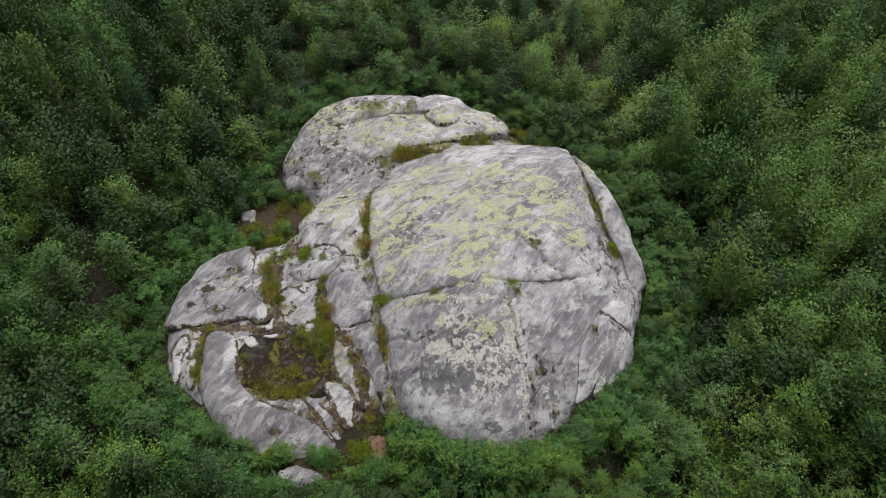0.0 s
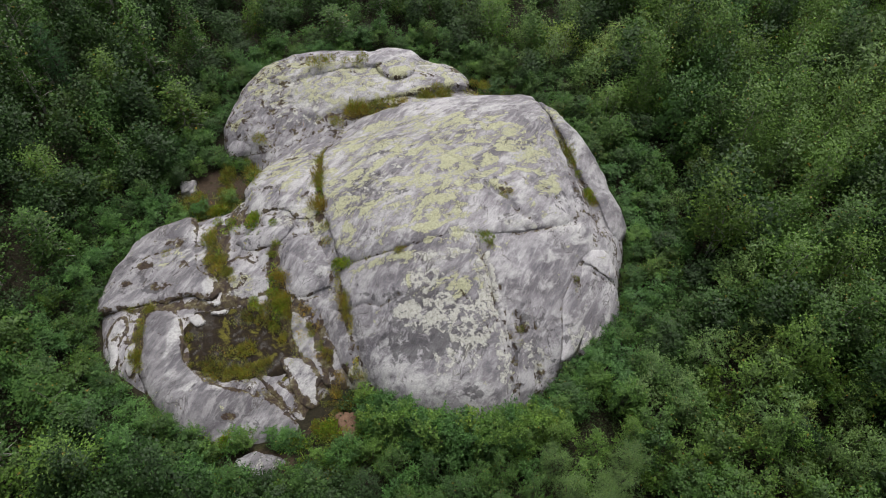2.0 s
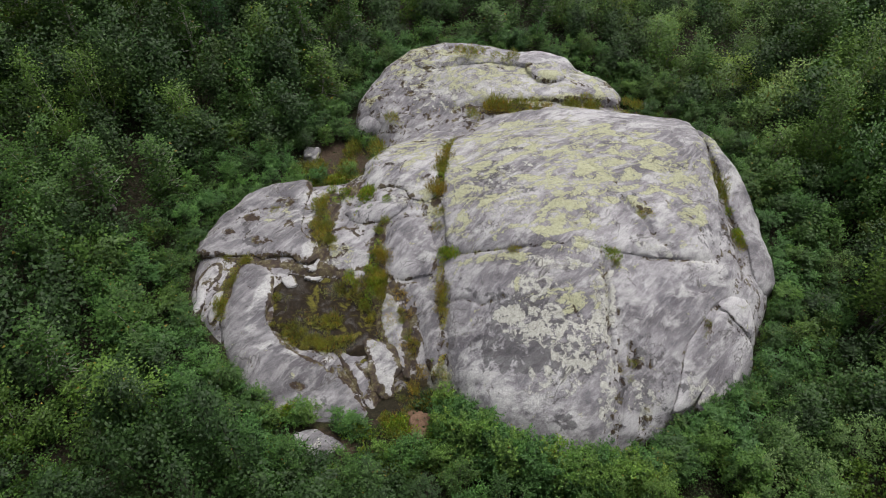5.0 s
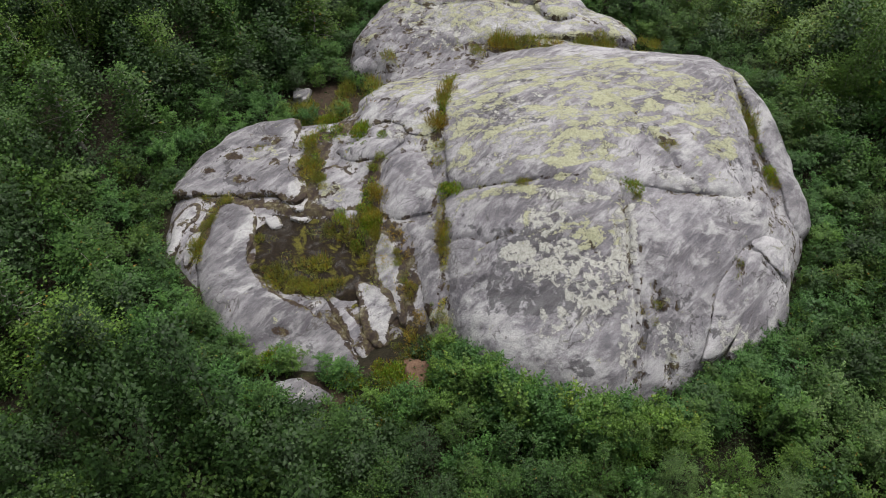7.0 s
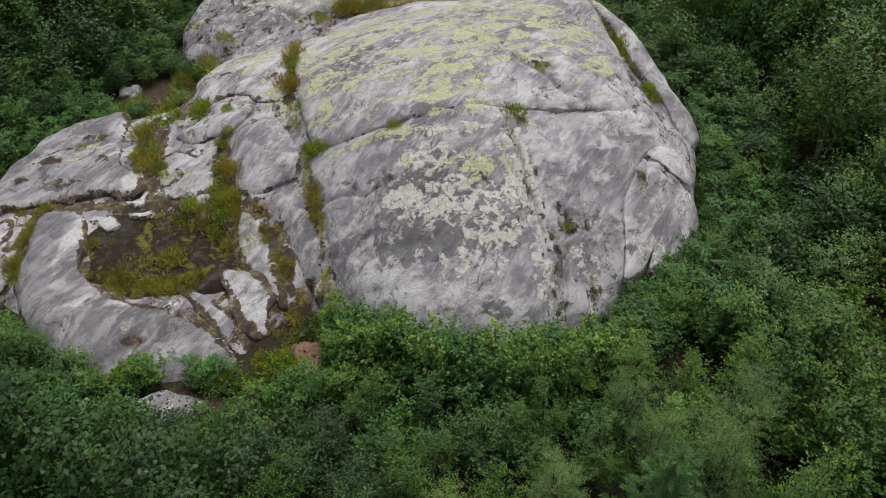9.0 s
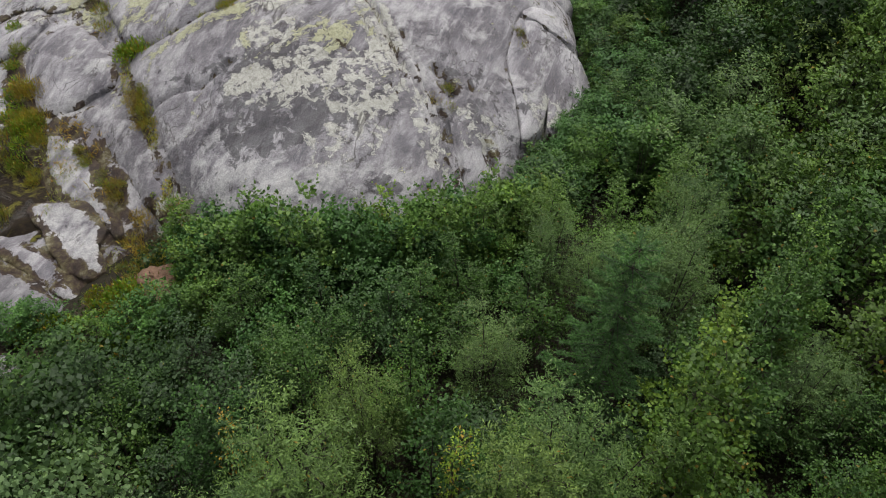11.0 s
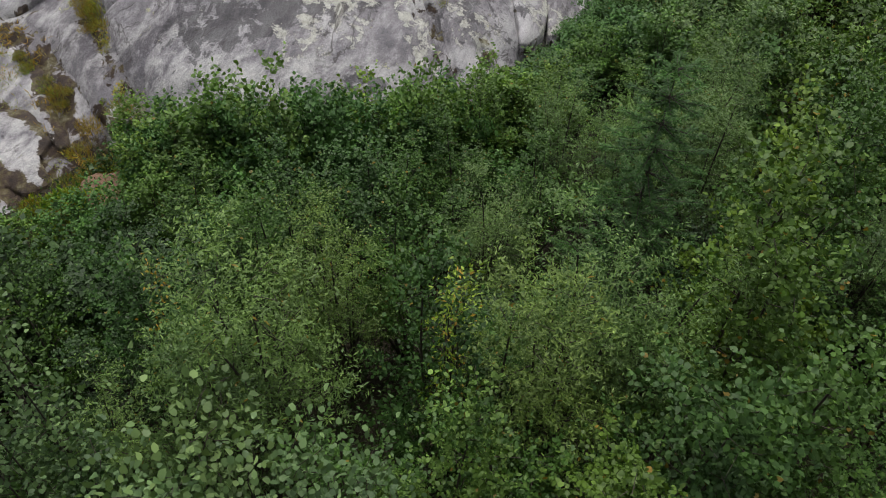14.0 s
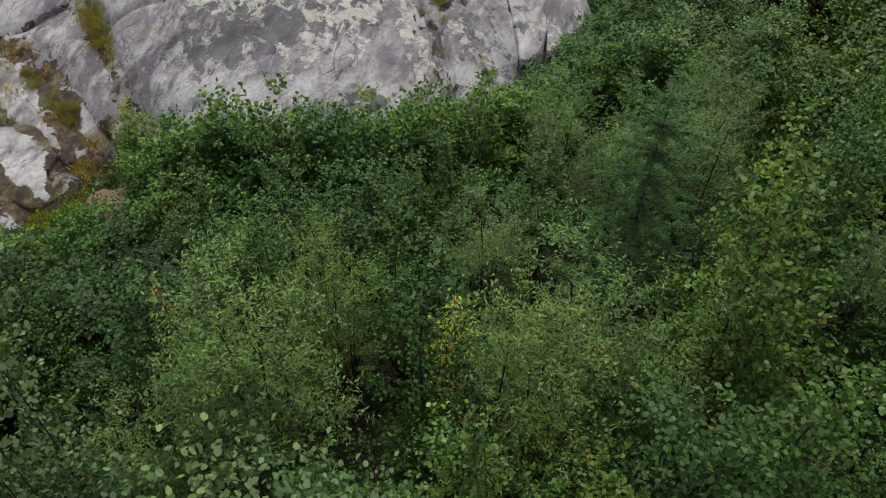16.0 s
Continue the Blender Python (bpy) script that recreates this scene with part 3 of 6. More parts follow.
def rock_block(name, outline, parent, label="", lift=0.0, tilt=(0, 0), step=0.085, pale=0.0, rough=0.13, seed=1, lichen=1.0, wobble=0.2, grow=0.02, top=swell, soil=0.0, ragged=(0.5, 0.16), tone=1.0):
    """A block of the outcrop: its outline (x, y, rounding) and the swell's surface, worn round at the edges, with sides that go down into the soil."""
    outline = eased(outline)
    pts = np.array([p[:2] for p in outline])
    lo, hi = pts.min(0) - 3 * step, pts.max(0) + 3 * step
    xs, ys = np.arange(lo[0], hi[0], step), np.arange(lo[1], hi[1], step)
    gx, gy = np.meshgrid(xs, ys)
    wx = wobble * value_noise(gx, gy, 1.1, seed + 20)
    wy = wobble * value_noise(gx, gy, 1.1, seed + 40)
    d, _ = edge_distance(gx + wx, gy + wy, outline)
    d = d + grow
    dy, dx = np.gradient(d, step)
    g = np.maximum(np.hypot(dx, dy), 0.3)
    inside = d > 0
    grown = inside.copy()
    for sy in (-1, 0, 1):
        for sx in (-1, 0, 1):
            grown |= np.roll(np.roll(inside, sy, 0), sx, 1)
    rim = grown & ~inside
    px = np.where(rim, gx - np.clip(d, -2 * step, 0) * dx / g ** 2, gx)
    py = np.where(rim, gy - np.clip(d, -2 * step, 0) * dy / g ** 2, gy)
    _, drop = edge_distance(px + wx, py + wy, grown_out(outline, grow))
    c = pts.mean(0)
    pz = top(px, py) + lift + tilt[0] * (px - c[0]) + tilt[1] * (py - c[1]) - drop
    pz += rough * value_noise(px + 0.35 * py, py * 1.5, 2.6, seed, 4) + 0.012 * value_noise(px, py, 0.25, seed + 3, 2)
    pz += 0.028 * value_noise(px * 0.75 - py * 0.75, (px + py) * 0.28, 0.55, seed + 5, 3)
    pz -= carve(px, py)
    n, m = gx.shape
    idx = np.full(n * m, -1)
    keep = grown.ravel()
    idx[keep] = np.arange(keep.sum())
    idx = idx.reshape(n, m)
    q = np.stack([idx[:-1, :-1], idx[:-1, 1:], idx[1:, 1:], idx[1:, :-1]], -1).reshape(-1, 4)
    quads = q[(q >= 0).all(1)]
    verts = np.stack([px, py, pz], -1).reshape(-1, 3)[keep]
    # skirt
    edges = np.concatenate([quads[:, [0, 1]], quads[:, [1, 2]], quads[:, [2, 3]], quads[:, [3, 0]]])
    key = edges[:, 0].astype(np.int64) * 10 ** 7 + edges[:, 1]
    back = edges[:, 1].astype(np.int64) * 10 ** 7 + edges[:, 0]
    border = edges[~np.isin(key, back)]
    ring = np.unique(border)
    low = verts[ring].copy()
    low[:, 2] = np.minimum(low[:, 2] - 0.5, soil_height(low[:, 0], low[:, 1]) - 0.5)
    where = np.full(len(verts), -1)
    where[ring] = len(verts) + np.arange(len(ring))
    skirt = np.stack([border[:, 1], border[:, 0], where[border[:, 0]], where[border[:, 1]]], -1)
    allv = np.concatenate([verts, low])
    me = mesh_of(name, allv, [np.concatenate([quads, skirt])], ROCK)
    x, y = allv[:, 0], allv[:, 1]
    dd, _ = edge_distance(x, y, outline)
    fields = {"lichen": spots(x, y, LICHEN + LICHEN_MORE + LICHEN_REST) * lichen, "stain": spots(x, y, STAIN + STAIN_MORE), "crust": spots(x, y, CRUST + CRUST_MORE), "pale": np.maximum(spots(x, y, PALE + PALE_MORE), pale),
              "soil": np.maximum(ragged[0] * smooth(ragged[1], 0.0, dd + grow) + 0.5 * smooth(0.0, 0.03, carve(x, y)), np.maximum(spots(x, y, CAUGHT + CAUGHT_MORE), soil))}
    if top is not swell:
        fields["soil"] = np.maximum(spots(x, y, SOILS), 0.46)
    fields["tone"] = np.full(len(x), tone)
    for key_name, v in fields.items():
        a = me.attributes.new(key_name, "FLOAT", "POINT")
        a.data.foreach_set("value", v.astype(np.float32))
    return under(name, me, parent, label)


CRACKS = []


def crack(half, depth, *line):
    CRACKS.append((line, half, depth))


crack(0.1, 0.26, (3.5, 20.9), (3.75, 19), (3.9, 17.5), (4.3, 16.2), (4.5, 14.8), (4.4, 13.2))
crack(0.08, 0.2, (-3.4, 18.7), (-2.4, 18.8), (-1.5, 18.3), (-0.6, 18.6))
crack(0.06, 0.08, (1.2, 19.8), (2, 19), (2.6, 18))
crack(0.16, 0.18, (4.2, 24.6), (5.2, 23.6), (5.8, 22.6), (6.6, 22.2))
crack(0.08, 0.08, (2, 27.4), (3.2, 26.2), (4.3, 25.2))
crack(0.12, 0.14, (8, 24), (8.6, 23), (8.9, 22.4))
crack(0.05, 0.06, (-8.8, 34), (-6, 33.6), (-4, 34.4))
crack(0.08, 0.1, (-15.6, 22), (-13.8, 23.6), (-12.2, 24))
crack(0.06, 0.08, (-14.8, 24.4), (-13, 24.6), (-11.8, 24.4))
crack(0.05, 0.08, (-5.2, 19.7), (-4.6, 19), (-4.5, 18.2))
crack(0.05, 0.06, (-8.4, 28.2), (-6.8, 27.6), (-5.4, 27.4))
crack(0.05, 0.06, (-8.4, 27), (-6.8, 26.6), (-5.4, 26))
crack(0.04, 0.05, (2.6, 18.3), (3.3, 17), (3.7, 15.8), (3.8, 14.2))
crack(0.1, 0.12, (9.1, 25.6), (9.3, 24.6), (9, 23.6))
crack(0.05, 0.06, (-2, 27.6), (-0.4, 27.2), (0.8, 27.6))
crack(0.05, 0.06, (5.2, 28.6), (6.4, 28), (7.6, 28.2))
crack(0.05, 0.08, (-4.2, 22.6), (-3.9, 21.3))
crack(0.06, 0.08, (-11, 33.4), (-9, 34.6), (-7.4, 34.4))
crack(0.06, 0.09, (-14.9, 21.2), (-13.4, 21.7), (-12, 21.5))
crack(0.05, 0.08, (-13.9, 24.9), (-13.6, 22.8), (-13.9, 21))
crack(0.04, 0.06, (-13, 18.9), (-12.2, 18.4), (-11.6, 18.6))
crack(0.04, 0.05, (-12.4, 16.6), (-11.4, 15.8), (-11, 14.6))
crack(0.04, 0.06, (-6.2, 22.2), (-5.2, 21.4), (-4.3, 21.2))
crack(0.05, 0.07, (-8.2, 29.4), (-6.6, 29.2), (-5.2, 29.6))
crack(0.05, 0.07, (-6.6, 31), (-6.4, 28.4), (-6.9, 26))
crack(0.05, 0.08, (6.5, 21.2), (7.4, 20.6), (8.6, 20.9))
crack(0.06, 0.09, (5.9, 25.4), (6.8, 24.6), (8, 24.4))
crack(0.05, 0.07, (-3.9, 26.4), (-2.2, 25.8), (-0.6, 26))
crack(0.05, 0.06, (-3.6, 29.4), (-1.8, 29), (0.4, 29.3))
crack(0.07, 0.1, (8.9, 28.2), (8.4, 26.4), (8.6, 25))
crack(0.05, 0.12, (3.1, 19.8), (3.4, 18.6), (3.7, 17.5), (4.0, 16.4), (4.2, 15.3))
crack(0.09, 0.2, (4.3, 18.6), (4.32, 17.5), (4.35, 16.9), (4.55, 16.0), (4.65, 15.2), (4.75, 13.8))
crack(0.06, 0.14, (5.57, 18.5), (5.56, 17.7), (5.66, 17.4), (5.85, 16.5))
crack(0.05, 0.1, (4.0, 15.1), (4.1, 13.6))
crack(0.2, 0.3, (4.95, 17.3), (5.05, 16.5))
crack(0.22, 0.3, (5.5, 13.9), (5.9, 14.0))
crack(0.16, 0.2, (5.6, 14.9), (5.68, 14.4))
crack(0.1, 0.14, (9.34, 20.0), (9.96, 19.84), (10.5, 19.7))
crack(0.18, 0.2, (4.6, 24.1), (5.2, 23.7), (5.65, 22.9), (6.0, 22.4))


def carve(x, y):
    out = np.zeros_like(x)
    jx, jy = x + 0.10 * value_noise(x, y, 0.8, 61), y + 0.10 * value_noise(x, y, 0.8, 62)
    for line, half, depth in CRACKS:
        d = np.full(x.shape, 1e9)
        for a, b in zip(line[:-1], line[1:]):
            ex, ey = b[0] - a[0], b[1] - a[1]
            t = np.clip(((jx - a[0]) * ex + (jy - a[1]) * ey) / (ex * ex + ey * ey), 0, 1)
            d = np.minimum(d, np.hypot(jx - a[0] - t * ex, jy - a[1] - t * ey))
        out = np.maximum(out, depth * smooth(half * 1.4, 0.0, d))
    return out


# where peat, moss and roots have caught between the blocks
SOILS = [(-11.0, 28.6, 3.2, 3.0, 1.0), (-3.9, 14.3, 1.5, 1.6, 1.0), (-6.7, 19.8, 0.8, 1.6, 0.95), (-13.6, 19.0, 0.5, 2.0, 1.0),
         (-12.6, 20.25, 2.6, 0.3, 1.0), (-4.55, 27.0, 0.5, 4.5, 0.9), (-1.0, 33.4, 6.0, 0.9, 0.9), (6.5, 36.8, 3.0, 2.2, 1.0), (-3.4, 18.6, 0.35, 2.0, 0.8), (-6.0, 14.6, 1.6, 1.6, 0.85),
         (10.0, 27.0, 0.5, 4.0, 0.7), (-10.2, 23.6, 0.8, 2.2, 1.0), (-7.0, 21.2, 0.5, 2.4, 1.0), (-9.8, 21.4, 0.7, 2.0, 1.0), (-9.0, 25.2, 1.2, 0.5, 0.95), (-5.6, 17.6, 1.2, 2.6, 1.0),
         (-9.6, 20.3, 2.2, 0.5, 1.0), (-4.6, 17.0, 0.8, 2.2, 0.9), (-8.8, 18.0, 3.4, 2.6, 1.0), (-9.4, 26.0, 0.8, 1.0, 0.8)]
outcrop = tagged(new("rock_outcrop"), "broad grey granite outcrop with lichen, cracks and moss", "rock")
rock_block("bedrock", [(x, y, 0.9) for x, y in HULL], outcrop, "cracked bedrock with peat and moss in its joints", seed=30, grow=-0.15, top=bed_height, rough=0.08, step=0.12)
rock_block("dome_top", [(-3.7, 31.4, 0.8), (-4.6, 29.8, .15), (-4.45, 26.1, .15), (-4.2, 23.9, .2), (-3.75, 22.0, .3), (-3.5, 21.15, .35), (-2.2, 21.0, .35), (0.1, 21.05, .35), (1.4, 21.3, .12), (2.5, 21.5, .1),
                        (3.9, 21.4, .2), (5.7, 21.6, .2), (7.2, 22.0, .25), (8.2, 22.3, .3), (9.2, 23.4, .5), (9.5, 24.8, .7), (9.35, 27.0, .5), (8.9, 29.0, .4), (8.6, 31.5, .4),
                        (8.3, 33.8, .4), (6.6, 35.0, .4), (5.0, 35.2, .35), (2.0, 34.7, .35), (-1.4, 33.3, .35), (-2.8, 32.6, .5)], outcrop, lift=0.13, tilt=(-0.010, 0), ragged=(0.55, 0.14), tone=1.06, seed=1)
rock_block("dome_front", [(-3.55, 20.95, .12), (-2.1, 20.85, .1), (0.1, 20.9, .1), (1.5, 21.5, .05), (2.9, 21.75, .05), (4.0, 21.3, .1), (5.7, 21.48, .1), (7.9, 22.1, .12), (9.6, 23.2, .4), (10.4, 21.9, .5), (9.3, 21.0, .12), (8.6, 20.3, .08), (7.95, 19.3, .08), (7.4, 18.3, .08),
                          (7.18, 17.6, .08), (7.15, 16.3, .1), (6.8, 15.2, .4), (6.3, 14.3, 0.8), (4.6, 13.1, 0.8), (2.9, 12.6, 0.8), (1.6, 12.8, 0.8), (0.0, 13.3, 0.8), (-1.2, 14.1, 0.7), (-2.3, 15.2, 0.5),
                          (-2.6, 16.1, .3), (-3.0, 18.1, .25), (-3.4, 19.3, .2)], outcrop, tone=1.0, seed=2)
SPLIT = dict(tone=1.1, step=0.07, grow=0.05, wobble=0.07, rough=0.05, ragged=(0.5, 0.05), lichen=0.4)
rock_block("split_block", [(8.75, 20.3, .05), (8.5, 19.2, .04), (8.56, 18.1, .04), (8.32, 17.0, .05), (7.8, 16.1, .1), (6.95, 15.4, .2), (7.2, 16.3, .08), (7.28, 17.0, .05), (7.3, 17.7, .05), (7.5, 18.3, .05), (8.05, 19.3, .05)], outcrop, seed=3, pale=0.25, lift=0.05, **SPLIT)
rock_block("split_block", [(9.4, 20.3, .05), (9.48, 19.4, .04), (9.52, 18.5, .04), (9.7, 17.4, .1), (9.1, 16.5, .3), (8.0, 15.9, .3), (8.4, 17.0, .05), (8.64, 18.1, .04), (8.58, 19.0, .04), (8.8, 20.1, .05)], outcrop, seed=3, pale=0.3, lift=0.02, **SPLIT)
rock_block("split_block", [(9.5, 20.1, .06), (10.0, 19.95, .1), (10.7, 19.7, .3), (10.8, 18.8, .4), (10.4, 17.8, .4), (9.8, 17.3, .2), (9.6, 18.5, .04), (9.56, 19.4, .04)], outcrop, seed=3, pale=0.3, lift=-0.02, **SPLIT)
rock_block("split_block", [(9.0, 20.8, .15), (9.6, 21.3, .2), (10.5, 21.6, .3), (10.85, 20.6, .4), (10.6, 19.95, .1), (9.9, 20.1, .06), (9.4, 20.4, .06), (8.9, 20.45, .06)], outcrop, seed=2, pale=0.45, lift=0.03, **SPLIT)
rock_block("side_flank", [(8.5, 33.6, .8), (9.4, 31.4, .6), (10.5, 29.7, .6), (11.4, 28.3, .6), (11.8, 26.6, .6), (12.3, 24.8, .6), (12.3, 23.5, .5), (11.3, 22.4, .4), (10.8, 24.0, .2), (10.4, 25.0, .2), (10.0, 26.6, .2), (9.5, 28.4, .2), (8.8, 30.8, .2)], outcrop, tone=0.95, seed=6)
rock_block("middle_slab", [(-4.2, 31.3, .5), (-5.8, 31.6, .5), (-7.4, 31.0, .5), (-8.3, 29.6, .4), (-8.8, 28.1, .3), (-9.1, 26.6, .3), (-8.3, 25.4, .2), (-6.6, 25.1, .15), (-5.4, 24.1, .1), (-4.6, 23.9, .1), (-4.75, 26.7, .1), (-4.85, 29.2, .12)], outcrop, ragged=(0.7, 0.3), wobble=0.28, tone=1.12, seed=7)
rock_block("middle_block", [(-6.3, 23.0, .15), (-5.2, 23.3, .1), (-4.4, 22.3, .15), (-4.1, 21.4, .15), (-3.9, 20.1, .15), (-4.5, 19.9, .12), (-5.5, 19.8, .25), (-6.2, 20.1, .35), (-6.7, 21.3, .35), (-6.7, 22.3, .3)], outcrop, ragged=(0.7, 0.25), tone=1.0, seed=8, lift=0.08)
rock_block("knob", [(-9.4, 24.1, .25), (-8.0, 24.5, .15), (-6.6, 24.1, .15), (-5.6, 23.8, .1), (-6.2, 23.2, .15), (-7.1, 22.9, .3), (-8.8, 23.1, .3)], outcrop, grow=-0.02, ragged=(0.66, 0.18), wobble=0.34, seed=9, lift=0.08)
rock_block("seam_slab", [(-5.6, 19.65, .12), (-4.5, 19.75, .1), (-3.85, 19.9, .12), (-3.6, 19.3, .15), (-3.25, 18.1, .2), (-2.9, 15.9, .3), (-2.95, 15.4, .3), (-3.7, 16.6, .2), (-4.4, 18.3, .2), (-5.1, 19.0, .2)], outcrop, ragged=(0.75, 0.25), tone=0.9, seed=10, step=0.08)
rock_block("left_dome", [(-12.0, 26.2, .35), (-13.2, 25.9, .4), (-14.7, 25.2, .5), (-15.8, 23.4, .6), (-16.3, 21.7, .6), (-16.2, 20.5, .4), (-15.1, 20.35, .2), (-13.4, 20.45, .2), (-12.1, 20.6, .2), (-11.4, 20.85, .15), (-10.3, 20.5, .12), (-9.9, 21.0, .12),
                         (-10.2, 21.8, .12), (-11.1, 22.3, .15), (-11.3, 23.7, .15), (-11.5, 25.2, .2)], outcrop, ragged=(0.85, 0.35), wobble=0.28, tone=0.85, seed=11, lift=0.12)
rock_block("left_slab", [(-9.5, 22.6, .12), (-8.8, 22.85, .12), (-7.5, 21.9, .15), (-6.95, 20.5, .15), (-8.1, 20.15, .15), (-9.0, 20.35, .12), (-9.5, 21.5, .12)], outcrop, grow=0.06, ragged=(0.9, 0.4), seed=12)
rock_block("pool_rim", [(-13.2, 20.1, .12), (-12.0, 20.0, .12), (-11.4, 18.9, .12), (-11.25, 17.3, .12), (-10.3, 16.0, .12), (-8.6, 15.4, .12), (-7.6, 15.05, .1), (-6.3, 14.4, .1), (-5.2, 13.1, .3), (-6.2, 12.9, .6), (-7.6, 12.7, .7), (-9.3, 12.6, .8),
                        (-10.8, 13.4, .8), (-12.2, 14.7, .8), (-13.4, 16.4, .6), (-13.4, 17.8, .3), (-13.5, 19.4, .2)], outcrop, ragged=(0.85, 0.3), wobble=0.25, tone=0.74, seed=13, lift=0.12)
RIB = dict(grow=0.05, ragged=(1.0, 0.34), wobble=0.4, step=0.06, lichen=0)
rock_block("pale_rib", [(-6.1, 19.3, .1), (-5.5, 19.0, .1), (-4.8, 17.8, .12), (-4.8, 16.9, .12), (-4.3, 15.9, .12), (-4.5, 15.6, .12), (-5.0, 16.4, .12), (-5.8, 17.3, .12), (-6.1, 18.0, .1)], outcrop, "pale washed stone", seed=14, pale=0.6, lift=0.02, **RIB)
rock_block("pale_rib", [(-6.6, 16.9, .08), (-5.7, 17.0, .1), (-4.7, 16.1, .1), (-4.8, 15.3, .1), (-4.7, 14.5, .12), (-5.1, 14.7, .12), (-5.7, 15.4, .1), (-6.1, 16.2, .08)], outcrop, "pinkish white washed stone", seed=15, pale=0.7, lift=0.02, **RIB)
rock_block("pale_rib", [(-7.6, 16.1, .08), (-7.0, 16.4, .08), (-6.5, 15.7, .1), (-6.1, 15.5, .1), (-5.7, 14.8, .12), (-5.2, 13.9, .2), (-5.5, 13.7, .2), (-6.2, 14.5, .1), (-6.8, 15.3, .08)], outcrop, "pale washed stone", seed=16, pale=0.5, lift=0.0, **RIB)
FLAKE = dict(grow=-0.08, step=0.05, lichen=0, ragged=(0.6, 0.08), wobble=0.25, rough=0.03)
rock_block("pale_flake", [(-10.25, 19.65, .05), (-10.05, 19.95, .05), (-9.6, 19.85, .05), (-9.1, 19.95, .05), (-9.4, 19.45, .05)], outcrop, "thin white stone flake", seed=24, pale=1.3, lift=-0.14, **FLAKE)
rock_block("pale_flake", [(-11.55, 19.5, .05), (-11.0, 19.95, .05), (-10.6, 19.6, .05), (-10.35, 19.25, .05), (-11.0, 18.95, .05)], outcrop, "thin pinkish stone flake", seed=25, pale=0.9, lift=-0.14, **FLAKE)
rock_block("pale_flake", [(-10.6, 20.55, .05), (-10.0, 20.5, .05), (-9.75, 20.95, .05), (-9.6, 20.9, .05), (-9.65, 20.2, .05), (-10.0, 20.0, .05)], outcrop, "thin white stone flake", seed=26, pale=1.3, lift=-0.05, **FLAKE)
rock_block("stub", [(-15.3, 18.7, .25), (-15.2, 19.5, .2), (-14.7, 20.0, .12), (-14.3, 19.5, .1), (-14.6, 18.6, .1), (-14.4, 17.7, .1), (-14.6, 16.9, .3), (-15.2, 17.5, .4)], outcrop, ragged=(0.95, 0.22), wobble=0.3, seed=17, pale=0.6, step=0.06)
rock_block("stub", [(-14.2, 18.3, .1), (-13.7, 18.6, .1), (-13.5, 17.2, .15), (-13.7, 16.5, .35), (-14.3, 17.2, .3)], outcrop, ragged=(0.95, 0.22), wobble=0.3, seed=29, pale=0.6, step=0.06)
rock_block("back_slab", [(-11.1, 32.8, .6), (-10.5, 34.4, .7), (-8.8, 36.0, .7), (-6.7, 37.5, .7), (-3.9, 37.9, .6), (-2.0, 39.0, .6), (-0.2, 40.4, .6), (1.3, 40.1, .5), (2.3, 38.9, .4), (3.6, 39.0, .5), (4.6, 37.7, .5), (4.8, 36.4, .4), (3.6, 35.6, .3), (1.6, 35.1, .3), (-0.9, 34.3, .3), (-3.2, 33.4, .3),
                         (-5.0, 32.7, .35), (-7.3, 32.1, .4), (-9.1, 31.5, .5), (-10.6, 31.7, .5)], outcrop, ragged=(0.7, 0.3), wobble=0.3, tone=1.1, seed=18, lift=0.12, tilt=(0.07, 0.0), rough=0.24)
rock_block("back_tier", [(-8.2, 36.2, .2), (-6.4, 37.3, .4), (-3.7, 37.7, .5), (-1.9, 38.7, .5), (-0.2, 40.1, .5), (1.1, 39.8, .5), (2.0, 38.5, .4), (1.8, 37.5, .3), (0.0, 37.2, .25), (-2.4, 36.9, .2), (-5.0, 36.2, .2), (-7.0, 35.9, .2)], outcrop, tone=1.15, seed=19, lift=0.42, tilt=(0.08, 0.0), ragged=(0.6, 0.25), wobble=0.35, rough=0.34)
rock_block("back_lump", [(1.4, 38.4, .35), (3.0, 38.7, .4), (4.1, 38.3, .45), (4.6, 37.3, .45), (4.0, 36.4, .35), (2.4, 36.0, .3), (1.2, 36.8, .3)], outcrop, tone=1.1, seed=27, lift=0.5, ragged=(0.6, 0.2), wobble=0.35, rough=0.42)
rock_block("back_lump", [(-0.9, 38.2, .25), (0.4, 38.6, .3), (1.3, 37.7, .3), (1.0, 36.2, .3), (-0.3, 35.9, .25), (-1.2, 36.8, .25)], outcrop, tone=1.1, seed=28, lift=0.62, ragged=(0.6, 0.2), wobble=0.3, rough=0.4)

# ---- shrubs and trees ----
def tube(points, radii, sides=4):
    """A tapered tube along a line: vertices and quads."""
    points = np.asarray(points, dtype=float)
    way = np.gradient(points, axis=0)
    way /= np.linalg.norm(way, axis=1, keepdims=True) + 1e-9
    ref = np.where(np.abs(way[:, 2:3]) > 0.9, [[1.0, 0, 0]], [[0, 0, 1.0]])
    u = np.cross(way, ref)
    u /= np.linalg.norm(u, axis=1, keepdims=True) + 1e-9
    v = np.cross(way, u)
    a = np.arange(sides) * 2 * np.pi / sides
    ring = points[:, None] + np.asarray(radii)[:, None, None] * (np.cos(a)[None, :, None] * u[:, None] + np.sin(a)[None, :, None] * v[:, None])
    n = len(points)
    i = np.arange(n * sides).reshape(n, sides)
    j = np.roll(i, -1, 1)
    quads = np.stack([i[:-1], j[:-1], j[1:], i[1:]], -1).reshape(-1, 4)
    return ring.reshape(-1, 3), quads


